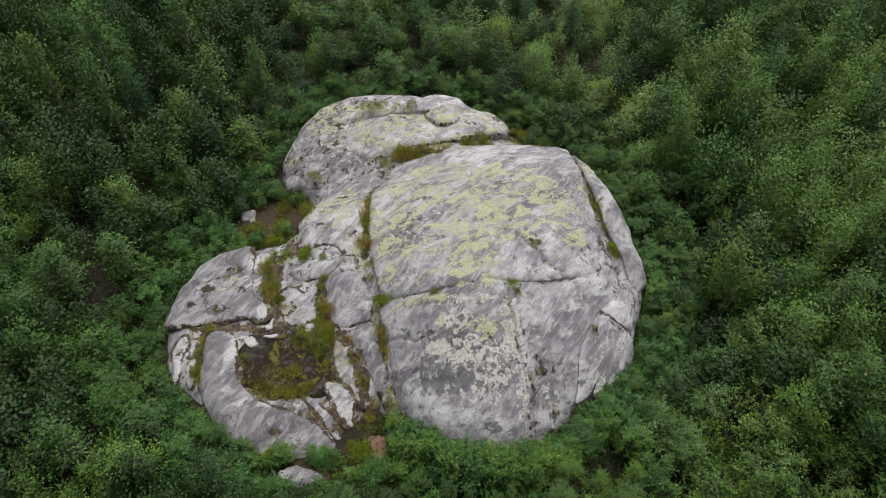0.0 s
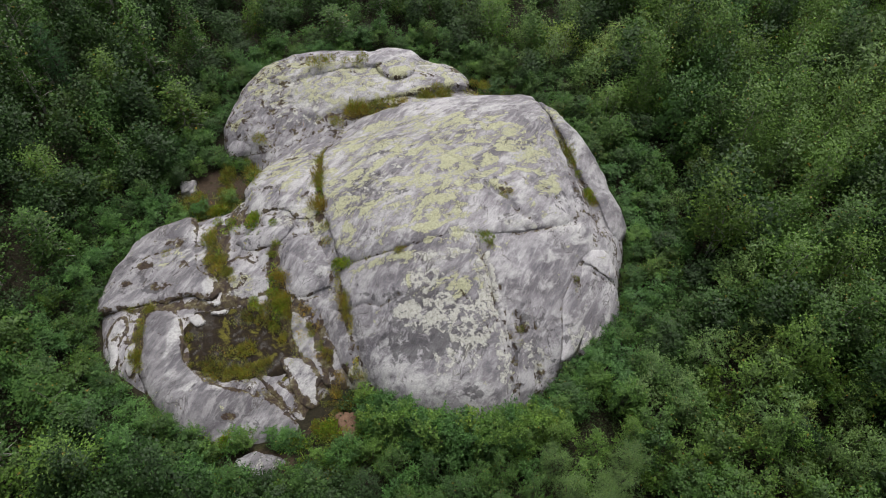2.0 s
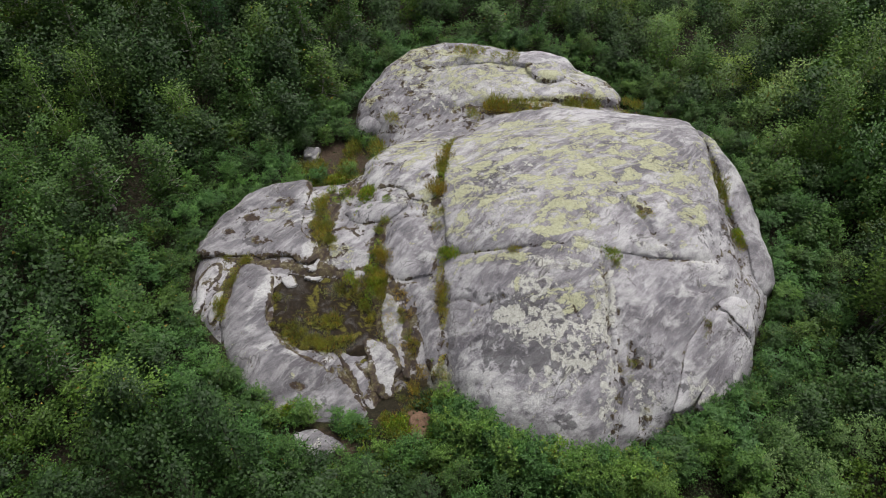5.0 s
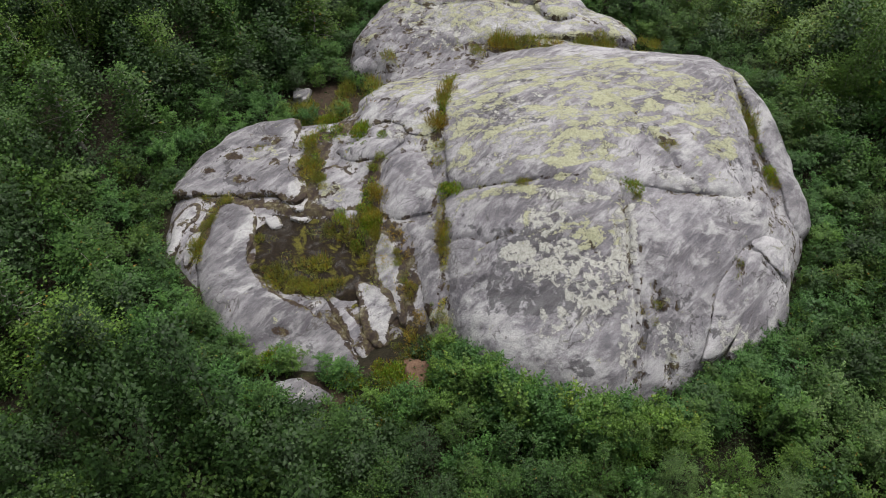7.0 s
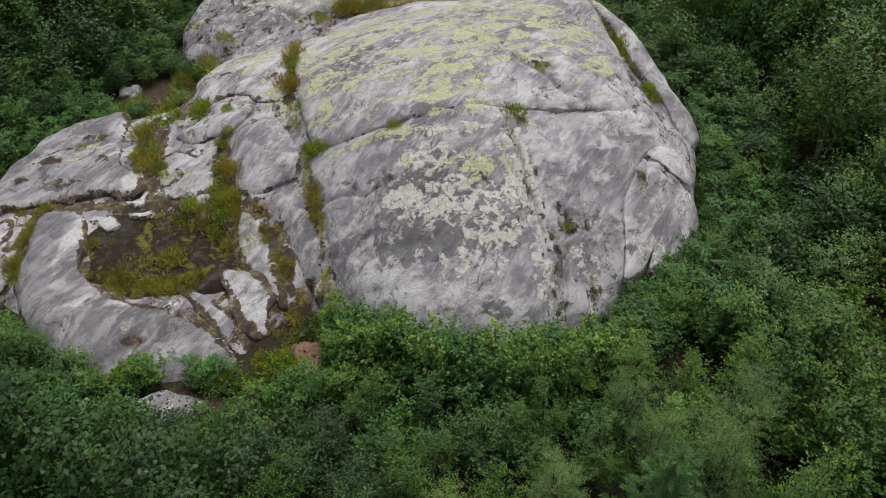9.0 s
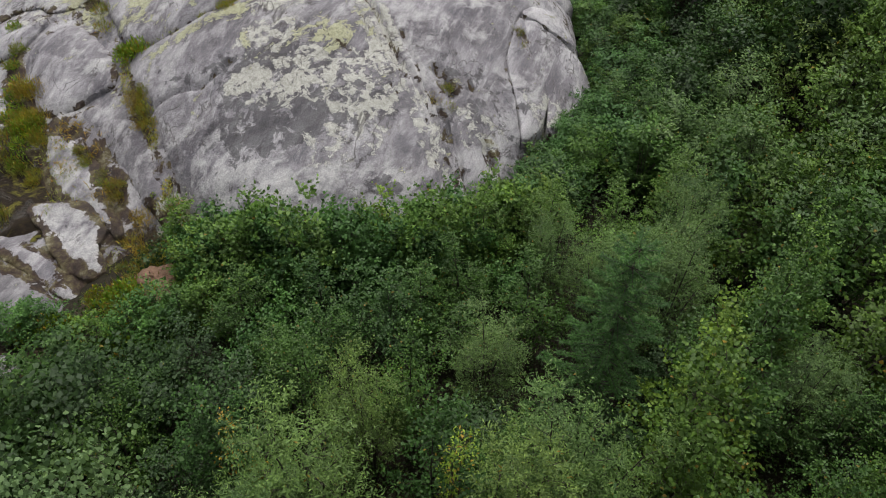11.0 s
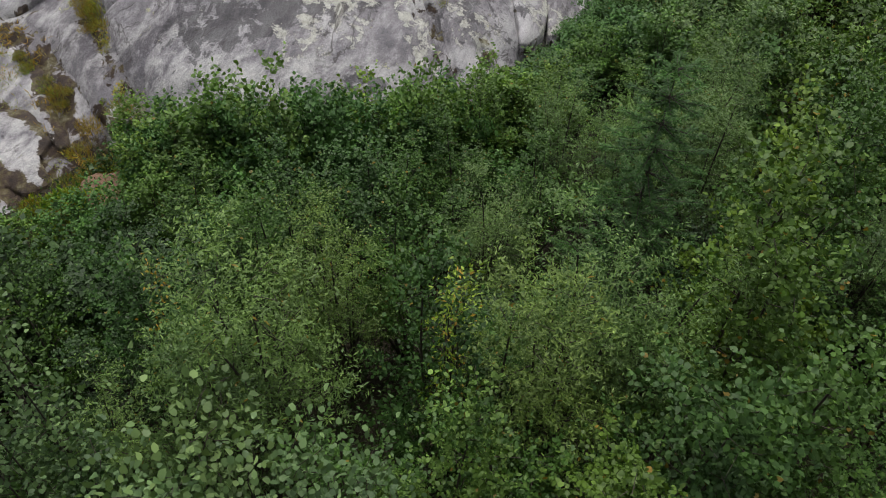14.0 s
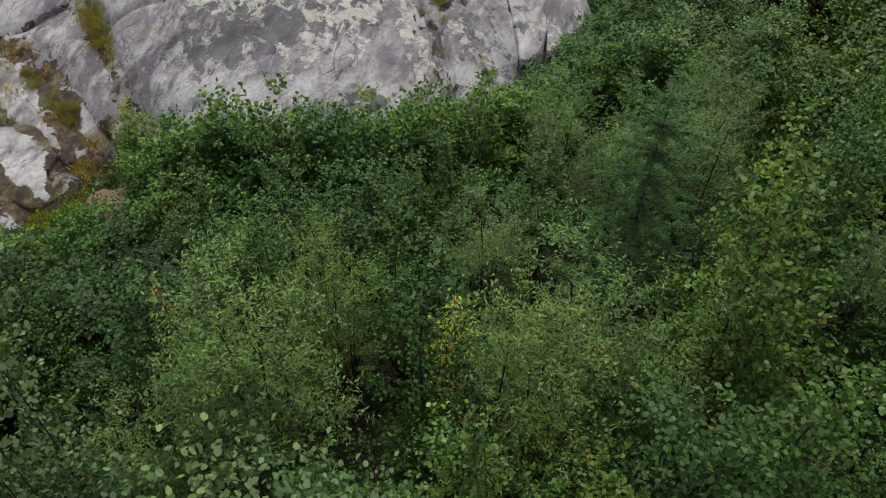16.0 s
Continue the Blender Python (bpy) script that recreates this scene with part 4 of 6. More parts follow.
def joined(tubes):
    verts, quads, at = [], [], 0
    for v, q in tubes:
        verts.append(v)
        quads.append(q + at)
        at += len(v)
    return np.concatenate(verts), np.concatenate(quads)


def leaves(rng, spots_, ways, length, width, shape, flat=0.85, droop=0.25):
    """One small blade at each spot: 'long' and 'kite' have four corners, 'round' six, 'wedge' three."""
    n = len(spots_)
    up = np.array([0, 0, 1.0]) + rng.normal(0, flat, (n, 3))
    up /= np.linalg.norm(up, axis=1, keepdims=True)
    d = ways + rng.normal(0, 0.6, (n, 3)) - [0, 0, droop]
    d -= (d * up).sum(1, keepdims=True) * up
    d /= np.linalg.norm(d, axis=1, keepdims=True) + 1e-9
    s = np.cross(up, d)
    L = (length * rng.uniform(0.6, 1.25, n))[:, None]
    W = (width * rng.uniform(0.7, 1.2, n))[:, None] / 2
    lift = up * W * (0.15 if shape == "round" else 0.3)
    if shape == "round":
        cols = [spots_, spots_ + 0.28 * L * d + 0.92 * W * s + lift, spots_ + 0.66 * L * d + 0.85 * W * s + lift, spots_ + L * d - up * L * 0.1,
                spots_ + 0.66 * L * d - 0.85 * W * s + lift, spots_ + 0.28 * L * d - 0.92 * W * s + lift]
    elif shape == "wedge":
        cols = [spots_ + 0.12 * L * d + W * s * 1.15 + lift, spots_ + 1.05 * L * d - up * L * 0.1, spots_ + 0.12 * L * d - W * s * 1.15 + lift]
    else:
        mid = 0.5 if shape == "long" else 0.42
        cols = [spots_, spots_ + mid * L * d + W * s + lift, spots_ + L * d - up * L * 0.1, spots_ + mid * L * d - W * s + lift]
    k = len(cols)
    return np.stack(cols, 1).reshape(-1, 3), np.arange(n * k).reshape(n, k)[:, ::-1]


def bush_form(rng, height, spread, stems, boughs, single=False, low=0.3, thin=1, stout=1.0):
    """Stems and boughs of a bush or small tree: tubes, and the boughs' lines for the leaves."""
    tubes, lines = [], []
    for k in range(stems):
        rho = 0.0 if single else math.sqrt(rng.uniform(0.02, 1.0))
        az = rng.uniform(0, 2 * math.pi) if single else 2 * math.pi * (k + rng.uniform(-0.3, 0.3)) / stems * 2.4
        tip = np.array([math.cos(az) * rho * spread * 0.42, math.sin(az) * rho * spread * 0.42, height * (1 - 0.62 * rho * rho) * rng.uniform(0.85, 1.08)])
        foot = np.array([math.cos(az), math.sin(az), 0]) * 0.10 * (0 if single else 1)
        u = np.linspace(0, 1, 7)[:, None]
        bend = rng.normal(0, 0.05 * spread, 3) * [1, 1, 0]
        line = foot * (1 - u) + tip * u + bend * np.sin(u * np.pi) + np.array([tip[0], tip[1], 0]) * (u * u - u) * 0.6
        line[0, 2] = -0.25
        r0 = 0.012 * height * stout * (1.5 if single else 0.55)
        tubes.append(tube(line[:6], r0 * (1 - 0.85 * u[:6, 0]), 5 if thin < 3 else 3))
        lines.append(line[4:])
        for b in range(boughs):
            t = low + (1 - low) * (b + rng.uniform(0, 1)) / boughs
            i = min(int(t * 6), 5)
            p = line[i] + (line[i + 1] - line[i]) * (t * 6 - i)
            a2 = rng.uniform(0, 2 * math.pi) if single or rng.uniform() < 0.5 else az + rng.normal(0, 0.9)
            reach = spread * (0.5 if single else 0.24) * (1.12 - t) ** 0.7 * rng.uniform(0.55, 1.15) + 0.12
            out = np.array([math.cos(a2), math.sin(a2), rng.uniform(0.25, 0.95)])
            w = np.linspace(0, 1, 4)[:, None]
            bough = p + out * reach * w - np.array([0, 0, 0.22 * reach]) * w ** 2 + rng.normal(0, 0.03, (4, 3)) * w
            if b % thin == 0:
                tubes.append(tube(bough[::3] if thin > 1 else bough, (r0 * 0.38 * (1.05 - t) * (1 - 0.8 * w[:, 0]) + 0.003)[::3 if thin > 1 else 1], 3))
            lines.append(bough)
    return tubes, lines


def leaf_spots(rng, lines, count, jitter):
    lengths = np.array([np.linalg.norm(np.diff(l, axis=0), axis=1).sum() for l in lines]) + 0.15
    pick = rng.choice(len(lines), count, p=lengths / lengths.sum())
    t = np.clip(rng.beta(1.6, 1.0, count), 0, 0.999)
    bank = [l if len(l) == 4 else np.stack([l[0], l[0] + (l[-1] - l[0]) / 3, l[0] + (l[-1] - l[0]) * 2 / 3, l[-1]]) for l in lines]
    bank = np.stack(bank)
    i = (t * 3).astype(int)
    f = (t * 3 - i)[:, None]
    a, b = bank[pick, i], bank[pick, i + 1]
    way = b - a
    way /= np.linalg.norm(way, axis=1, keepdims=True) + 1e-9
    puff = np.where(rng.uniform(size=count) < 0.6, 1.5, 0.7)[:, None] * (0.45 + t[:, None])
    side = rng.normal(0, 1, (count, 3)) * jitter * puff * [1, 1, 0.75]
    return a + (b - a) * f + side, way + 0.8 * side / (np.abs(jitter) + 1e-9) * 0.5


def shoot_spots(rng, lines, count, reach, per):
    """Leaves set along short shoots that grow up and out from the boughs."""
    shoots = max(1, count // per)
    foot, way = leaf_spots(rng, lines, shoots, 0.04)
    out = way * [1, 1, 0.4] + rng.normal(0, 0.45, (shoots, 3)) + [0, 0, 0.75]
    out /= np.linalg.norm(out, axis=1, keepdims=True)
    size = reach * rng.uniform(0.5, 1.3, shoots)
    k = np.repeat(np.arange(shoots), per)
    t = np.tile((np.arange(per) + 0.5) / per, shoots) + rng.uniform(-0.04, 0.04, shoots * per)
    bend = rng.normal(0, 0.10, (shoots, 3))
    p = foot[k] + (out[k] * t[:, None] + bend[k] * (t ** 2)[:, None]) * size[k][:, None]
    side = np.cross(out[k], rng.normal(0, 1, (shoots * per, 3)))
    side /= np.linalg.norm(side, axis=1, keepdims=True) + 1e-9
    return p + side * 0.012, side + 0.55 * out[k]


def bush(seed, height, spread, stems, boughs, count, leaf, size, leaf_mat, bark, jitter=0.10, single=False, low=0.3, name="shrub", label="", category="shrub", flat=0.85, thin=1, shoot=0.0, per=12, stout=1.0, round_=0.7):
    """A bush or small tree at the origin: an empty with a trunk or stems and a crown of single leaves."""
    rng = np.random.default_rng(seed)
    tubes, lines = bush_form(rng, height, spread, stems, boughs, single, low, thin, stout)
    v, q = joined(tubes)
    root = tagged(new(name), label, category)
    under("trunk" if single else "wood", mesh_of("trunk" if single else "wood", v, [q], bark), root)
    p, w = shoot_spots(rng, lines, count, shoot, per) if shoot else leaf_spots(rng, lines, count, jitter)
    lv, lf = leaves(rng, p, w, size[0], size[1], leaf, flat)
    me = mesh_of("crown", lv, [lf], leaf_mat, False)
    rounded(me, height, spread, round_)
    under("crown", me, root)
    return root


def rounded(me, height, spread, share):
    """Turn the leaves' normals part of the way outwards, as leaves lie on the outside of a crown."""
    n = len(me.polygons)
    face, mid, total = np.empty(n * 3), np.empty(n * 3), np.empty(n, dtype=np.int32)
    me.polygons.foreach_get("normal", face)
    me.polygons.foreach_get("center", mid)
    me.polygons.foreach_get("loop_total", total)
    face, mid = face.reshape(-1, 3), mid.reshape(-1, 3)
    out = (mid - [0, 0, 0.28 * height]) / [spread / 2, spread / 2, height / 2]
    out /= np.linalg.norm(out, axis=1, keepdims=True) + 1e-6
    out *= np.where((out * face).sum(1, keepdims=True) < 0, 0.25, 1.0)
    way = face * (1 - share * 0.6) + out * share
    way *= np.where((way * face).sum(1, keepdims=True) < 0, -1.0, 1.0)
    way /= np.linalg.norm(way, axis=1, keepdims=True) + 1e-9
    me.normals_split_custom_set(np.repeat(way, total, 0).tolist())


def spruce(seed, height, spread, whorls, size, name="spruce", label="", bough_count=9, needles=130):
    """A young spruce: a straight trunk and whorls of drooping boughs with needle sprays."""
    rng = np.random.default_rng(seed)
    u = np.linspace(0, 1, 6)
    tubes = [tube(np.stack([0 * u, 0 * u, height * u - 0.2 * (u == 0)], 1), 0.009 * height * (1.02 - u), 6)]
    spots_, ways = [], []
    for k in range(whorls):
        t = 0.08 + 0.9 * k / whorls
        reach = spread / 2 * (1 - t) ** 0.7 * rng.uniform(0.85, 1.15) + 0.12
        for b in range(bough_count):
            a = 2 * math.pi * (b + rng.uniform(-0.3, 0.3)) / bough_count + k
            out = np.array([math.cos(a), math.sin(a), 0.25])
            w = np.linspace(0, 1, 4)[:, None]
            line = np.array([0, 0, t * height]) + out * reach * w + np.array([0, 0, -0.35 * reach]) * w * (1 - 0.45 * w)
            tubes.append(tube(line, 0.012 * (1 - 0.8 * w[:, 0]), 3))
            m = max(14, int(needles * reach))
            f = rng.uniform(0.1, 1, m)[:, None]
            side = np.array([-out[1], out[0], 0]) * rng.choice([-1, 1], m)[:, None]
            spots_.append(np.array([0, 0, t * height]) + out * reach * f + np.array([0, 0, -0.35 * reach]) * f * (1 - 0.45 * f))
            ways.append(side * 1.0 + out * 0.9 + rng.normal(0, 0.12, (m, 3)))
    top = rng.uniform(0.15, 1.0, needles * 2)
    a = rng.uniform(0, 2 * math.pi, needles * 2)
    spots_.append(np.stack([0.02 * np.cos(a), 0.02 * np.sin(a), height * top], 1))
    ways.append(np.stack([np.cos(a), np.sin(a), np.full(needles * 2, 0.6)], 1))
    root = tagged(new(name), label, "tree")
    v, q = joined(tubes)
    under("trunk", mesh_of("trunk", v, [q], BARK), root)
    p, w = np.concatenate(spots_), np.concatenate(ways)
    lv, lf = leaves(rng, p, w, size[0], size[1], "long", 0.3, 0.15)
    under("crown", mesh_of("crown", lv, [lf], NEEDLE, False), root)
    return root


class Kind:
    """A kind of plant: the first one built is moved to the first place, the others are copies."""

    stand = []

    def __init__(self, root, height):
        self.root, self.height, self.used = root, height, False

    def put(self, x, y, height, width=1.0, turn=0.0, lean=0.0, label="", group=""):
        s = height / self.height
        Kind.stand.append((x, y))
        z = float(soil_height(np.array([x]), np.array([y]))[0]) - 0.05
        wide = min(max(s, 0.85), 1.15) * width
        m = pose(x, y, z, lean, 0, turn) @ Matrix.Diagonal((wide, wide, s, 1))
        if not self.used:
            self.used = True
            self.root.matrix_basis = m
            ob = self.root
        else:
            ob = copy_thing(self.root, m)
            ob.scale = m.to_scale()
        return tagged(ob, label, group=group)


def kinds(make, seeds):
    return [make(s) for s in seeds]


NEAR = {
    "willow": kinds(lambda s: Kind(bush(s, 4.6, 1.95, 12, 16, 14400, "long", (0.062, 0.018), LEAF_WILLOW, BARK, 0.075, name="willow_shrub",
                    label="dense grey-green willow shrub with narrow leaves", low=0.5, thin=2, shoot=0.34, per=18, flat=1.1, round_=0.4), 4.6), (11, 12)),
    "birch": kinds(lambda s: Kind(bush(s, 4.6, 1.8, 9, 15, 6050, "round", (0.053, 0.043), LEAF_BIRCH, BARK, 0.085, name="birch_shrub",
                   label="young birch bush with small round green leaves", low=0.5, thin=2, shoot=0.30, per=11, flat=1.1, round_=0.4), 4.6), (21, 22)),
    "alder": kinds(lambda s: Kind(bush(s, 4.6, 2.0, 9, 15, 5400, "round", (0.062, 0.050), LEAF_ALDER, BARK, 0.09, name="alder_shrub",
                   label="dark green alder bush with rounded leaves", low=0.5, thin=2, shoot=0.34, per=10, flat=1.1, round_=0.4), 4.6), (31, 32)),
}
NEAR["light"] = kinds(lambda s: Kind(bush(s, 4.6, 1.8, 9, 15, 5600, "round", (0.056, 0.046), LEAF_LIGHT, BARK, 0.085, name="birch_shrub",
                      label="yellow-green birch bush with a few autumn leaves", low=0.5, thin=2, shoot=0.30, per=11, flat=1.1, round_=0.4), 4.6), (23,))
# alder bushes in the darker leaf, partly to colour in shade between crowns
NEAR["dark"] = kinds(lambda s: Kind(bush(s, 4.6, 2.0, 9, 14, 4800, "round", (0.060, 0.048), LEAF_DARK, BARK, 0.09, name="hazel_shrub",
                     label="dense dark green alder bush, some shade in its leaf colour", low=0.4, thin=2, shoot=0.34, per=10, round_=0.4), 4.6), (36, 37))
LOW = kinds(lambda s: Kind(bush(s, 2.6, 1.7, 8, 12, 2300, "round", (0.086, 0.062), LEAF_SALLOW if s != 46 else LEAF_LIGHT, BARK, 0.09, name="sallow_bush",
            label="low bright green sallow bush against the rock", low=0.25, thin=2, shoot=0.30, per=9, flat=0.9, round_=0.45), 2.6), (45, 46, 48))
EDGE = kinds(lambda s: Kind(bush(s, 1.4, 1.3, 6, 8, 900, "kite", (0.085, 0.065), LEAF_SALLOW if s % 2 else LEAF_BIRCH, BARK, 0.1, name="edge_shrub",
             label="low green shrub leaning over the rock's edge", low=0.15, thin=3, shoot=0.26, per=6), 1.4), (56, 57, 58))
ASPEN = Kind(bush(41, 6.0, 1.5, 5, 15, 1900, "round", (0.062, 0.058), LEAF_ASPEN, BARK, 0.10, name="aspen_sapling",
             label="slender aspen sapling with pale round leaves", category="tree", flat=0.95, stout=0.45, round_=0.25), 6.0)
MID = {
    "willow": kinds(lambda s: Kind(bush(s, 4.0, 2.2, 8, 11, 2400, "kite", (0.12, 0.050), LEAF_WILLOW, BARK, 0.13, name="willow_shrub",
                    label="dense grey-green willow shrub with narrow leaves", low=0.4, thin=3, shoot=0.42, per=9), 4.0), (54, 55)),
    "birch": kinds(lambda s: Kind(bush(s, 4.0, 2.0, 7, 11, 2080, "kite", (0.105, 0.080), LEAF_BIRCH, BARK, 0.13, name="birch_shrub",
                   label="young birch bush with small round green leaves", low=0.4, thin=3, shoot=0.40, per=8), 4.0), (64, 65)),
    "alder": kinds(lambda s: Kind(bush(s, 4.0, 2.2, 7, 11, 2080, "kite", (0.115, 0.090), LEAF_ALDER, BARK, 0.14, name="alder_shrub",
                   label="dark green alder bush with rounded leaves", low=0.4, thin=3, shoot=0.42, per=8), 4.0), (74, 75)),
}
MID["sallow"] = kinds(lambda s: Kind(bush(s, 4.0, 2.2, 7, 11, 2080, "kite", (0.115, 0.085), LEAF_SALLOW, BARK, 0.13, name="sallow_bush",
                      label="full green sallow bush with broad leaves", low=0.4, thin=3, shoot=0.42, per=8), 4.0), (69, 70))
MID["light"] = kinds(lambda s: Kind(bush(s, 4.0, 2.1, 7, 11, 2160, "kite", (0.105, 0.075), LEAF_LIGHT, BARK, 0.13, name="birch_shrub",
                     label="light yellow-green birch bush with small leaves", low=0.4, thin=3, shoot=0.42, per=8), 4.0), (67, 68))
FAR = {
    "willow": kinds(lambda s: Kind(bush(s, 4.0, 2.4, 7, 9, 1700, "wedge", (0.16, 0.075), LEAF_WILLOW, BARK, 0.17, name="willow_shrub",
                    label="dense grey-green willow shrub with narrow leaves", low=0.4, thin=3), 4.0), (51, 52)),
    "birch": kinds(lambda s: Kind(bush(s, 4.0, 2.2, 6, 9, 1500, "wedge", (0.145, 0.105), LEAF_BIRCH, BARK, 0.17, name="birch_sapling",
                   label="young birch bush with small round green leaves", low=0.4, thin=3), 4.0), (61, 62)),
    "alder": kinds(lambda s: Kind(bush(s, 4.0, 2.4, 6, 9, 1500, "wedge", (0.15, 0.11), LEAF_ALDER, BARK, 0.18, name="alder_shrub",
                   label="dark green alder bush with rounded leaves", low=0.4, thin=3), 4.0), (71, 72)),
}
# the same darkened alders, coarser, for the middle and far distance
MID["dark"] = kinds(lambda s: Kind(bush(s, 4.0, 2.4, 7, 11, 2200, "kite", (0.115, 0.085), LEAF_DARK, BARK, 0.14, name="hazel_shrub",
                    label="dense dark green alder bush, some shade in its leaf colour", low=0.4, thin=3), 4.0), (77, 78))
FAR["dark"] = kinds(lambda s: Kind(bush(s, 4.0, 2.5, 6, 9, 1500, "wedge", (0.15, 0.11), LEAF_DARK, BARK, 0.18, name="bird_cherry_bush",
                    label="broad dark green alder bush, some shade in its leaf colour", low=0.4, thin=3), 4.0), (79, 80))
TREE = {
    "birch": kinds(lambda s: Kind(bush(s, 8.0, 4.4, 4, 20, 3600, "wedge", (0.16, 0.11), LEAF_BIRCH, BARK_PALE, 0.24, name="birch_tree",
                   label="tall leafy birch tree with a pale trunk", category="tree", low=0.35, thin=2), 8.0), (81, 82)),
    "light": kinds(lambda s: Kind(bush(s, 8.0, 4.6, 5, 20, 4000, "wedge", (0.15, 0.10), LEAF_LIGHT, BARK_PALE, 0.24, name="birch_tree",
                   label="light yellow-green birch tree with a full crown", category="tree", low=0.35, thin=2), 8.0), (85, 86)),
    "aspen": kinds(lambda s: Kind(bush(s, 8.0, 2.8, 1, 50, 1900, "wedge", (0.18, 0.15), LEAF_BIRCH, BARK_PALE, 0.2, single=True, name="aspen_tree",
                   label="slim upright aspen tree with light leaves", category="tree", low=0.2), 8.0), (91,)),
}
SPRUCE = Kind(spruce(95, 4.0, 2.3, 11, (0.14, 0.034), label="small dark blue-green spruce among leafy bushes", needles=60), 4.0)


def canopy(x, y):
    """How high the bush tops stand above the soil."""
    one = lambda v: np.array([float(v)])  # noqa: E731
    hull = -float(edge_distance(one(x), one(y), HULL)[0][0])
    h = 2.0 + 1.4 * float(smooth(0.2, 5.0, hull)) + 1.6 * float(smooth(7.5, 4.0, y))
    h += 2.6 * float(smooth(13, 18, x)) + 1.5 * float(smooth(-16, -24, x)) + 1.8 * float(smooth(28, 33, y) * smooth(-12.5, -15.5, x))
    if -10.2 < x < -2.5 and 8.0 < y < 12.0:
        h = min(h, 0.6 + 1.3 * (11.2 - min(y, 11.2)))
    return h, hull


rng = np.random.default_rng(7)


def scatter(x0, x1, y0, y1, gap, allow):
    """Places at about the given gap, on a jittered lattice."""
    out = []
    for j, y in enumerate(np.arange(y0, y1, gap * 0.87)):
        for x in np.arange(x0 + (j % 2) * gap / 2, x1, gap):
            p = (x + rng.uniform(-0.38, 0.38) * gap, y + rng.uniform(-0.38, 0.38) * gap)
            if allow(*p):
                out.append(p)
    return out


def clearing(x, y):
    return -13.4 < x < -9.0 and 26.4 < y < 31.4


def near_zone(x, y):
    return -4.5 < x < 9.5 and 1.2 < y < 12.2


def mid_zone(x, y):
    return -15 < x < 18 and -3 < y < 15.5


def in_sight(x, y):
    far = math.hypot(x, y)
    return y > -6 and far < 72 and abs(x) < 15 + 0.95 * max(y, 0) + (6 if x > 0 else 0)


PLACED = [  # kind, x, y, height of the top above the datum
    ("willow", -0.5, 5.6, 5.6), ("willow", -1.1, 5, 5), ("willow", 0.6, 6.9, 4.5), ("birch", -0.3, 7.7, 4), ("alder", 1.6, 5.1, 5.1), ("willow", 2.9, 4.9, 5.6),
    ("willow", 2.3, 4.2, 5.4), ("willow", 3.6, 4.3, 5.3), ("light", 5.4, 4.9, 5.9), ("birch", 4.8, 4.1, 6), ("birch", 6.3, 5.2, 5.7), ("alder", 2.9, 2.8, 5.7),
    ("birch", 3.9, 2.9, 6), ("light", 0.8, 3.3, 5.1), ("birch", 1.5, 3.5, 4.9), ("birch", 1.9, 2.6, 5.2), ("birch", 0.1, 3.7, 4.6), ("birch", 0.2, 8.8, 3.4),
    ("birch", 2.2, 9.8, 2.9), ("willow", 3.1, 7.9, 3.4), ("birch", 4.5, 8.9, 3.2),
]
PLACED += [
    ("light", 4.3, 11.3, 2.6), ("alder", 2.7, 11.4, 2.3), ("light", 7.5, 10.9, 2.8), ("alder", 0.6, 10.6, 2.9), ("light", 6.1, 11.8, 2.8), ("willow", 8.7, 9.9, 3.6),
    ("willow", 7.8, 9, 4), ("dark", -1.5, 8.2, 3.1), ("dark", -2.5, 10.1, 2), ("alder", -3.6, 7.6, 3.9), ("willow", 6.9, 7.8, 4.5), ("light", 8.6, 7, 5),
    ("birch", 7.6, 6.4, 5.2), ("birch", 1.6, 7.2, 3.8), ("alder", -1.6, 6.8, 4.2), ("birch", -1.2, 10.9, 2.2), ("alder", 1.4, 9.2, 3.2), ("birch", 3.4, 10.2, 2.9),
    ("willow", 5.6, 10.2, 3.2), ("willow", 6, 8.8, 3.6), ("light", 9.2, 11.2, 3),
]
for k, (kind, x, y, top) in enumerate(PLACED):
    z = float(soil_height(np.array([x]), np.array([y]))[0])
    NEAR[kind][k % len(NEAR[kind])].put(x, y, top - z, rng.uniform(0.95, 1.15), rng.uniform(0, 360), rng.uniform(-4, 4))

for x, y in scatter(-4.5, 9.5, 0.3, 13, 1.12, near_zone):
    h, hull = canopy(x, y)
    if hull < 0.3 or math.hypot(x - 5.05, y - 6.9) < 1.3 or min(math.hypot(x - p[1], y - p[2]) for p in PLACED) < 0.95:
        continue
    patch = value_noise(np.array([x]), np.array([y]), 3.2, 15, 2)[0]
    kind = "willow" if patch > 0.2 else ("birch" if patch > -0.18 else "alder")
    # a third of the fillers darkened: shade between crowns as leaf colour
    if rng.uniform() < 0.35:
        kind = "dark"
    if x > 4.2 and y > 7.4 and rng.uniform() < 0.65:
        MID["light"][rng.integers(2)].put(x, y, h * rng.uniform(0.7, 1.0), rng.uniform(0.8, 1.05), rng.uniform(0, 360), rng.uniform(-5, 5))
        continue
    if y > 9.5 and rng.uniform() < 0.6:
        LOW[rng.integers(3)].put(x, y, h * rng.uniform(0.6, 0.9), rng.uniform(0.9, 1.2), rng.uniform(0, 360), rng.uniform(-5, 5))
        continue
    NEAR[kind][rng.integers(2)].put(x, y, h * rng.uniform(0.45, 0.85), rng.uniform(0.8, 1.1), rng.uniform(0, 360), rng.uniform(-5, 5))

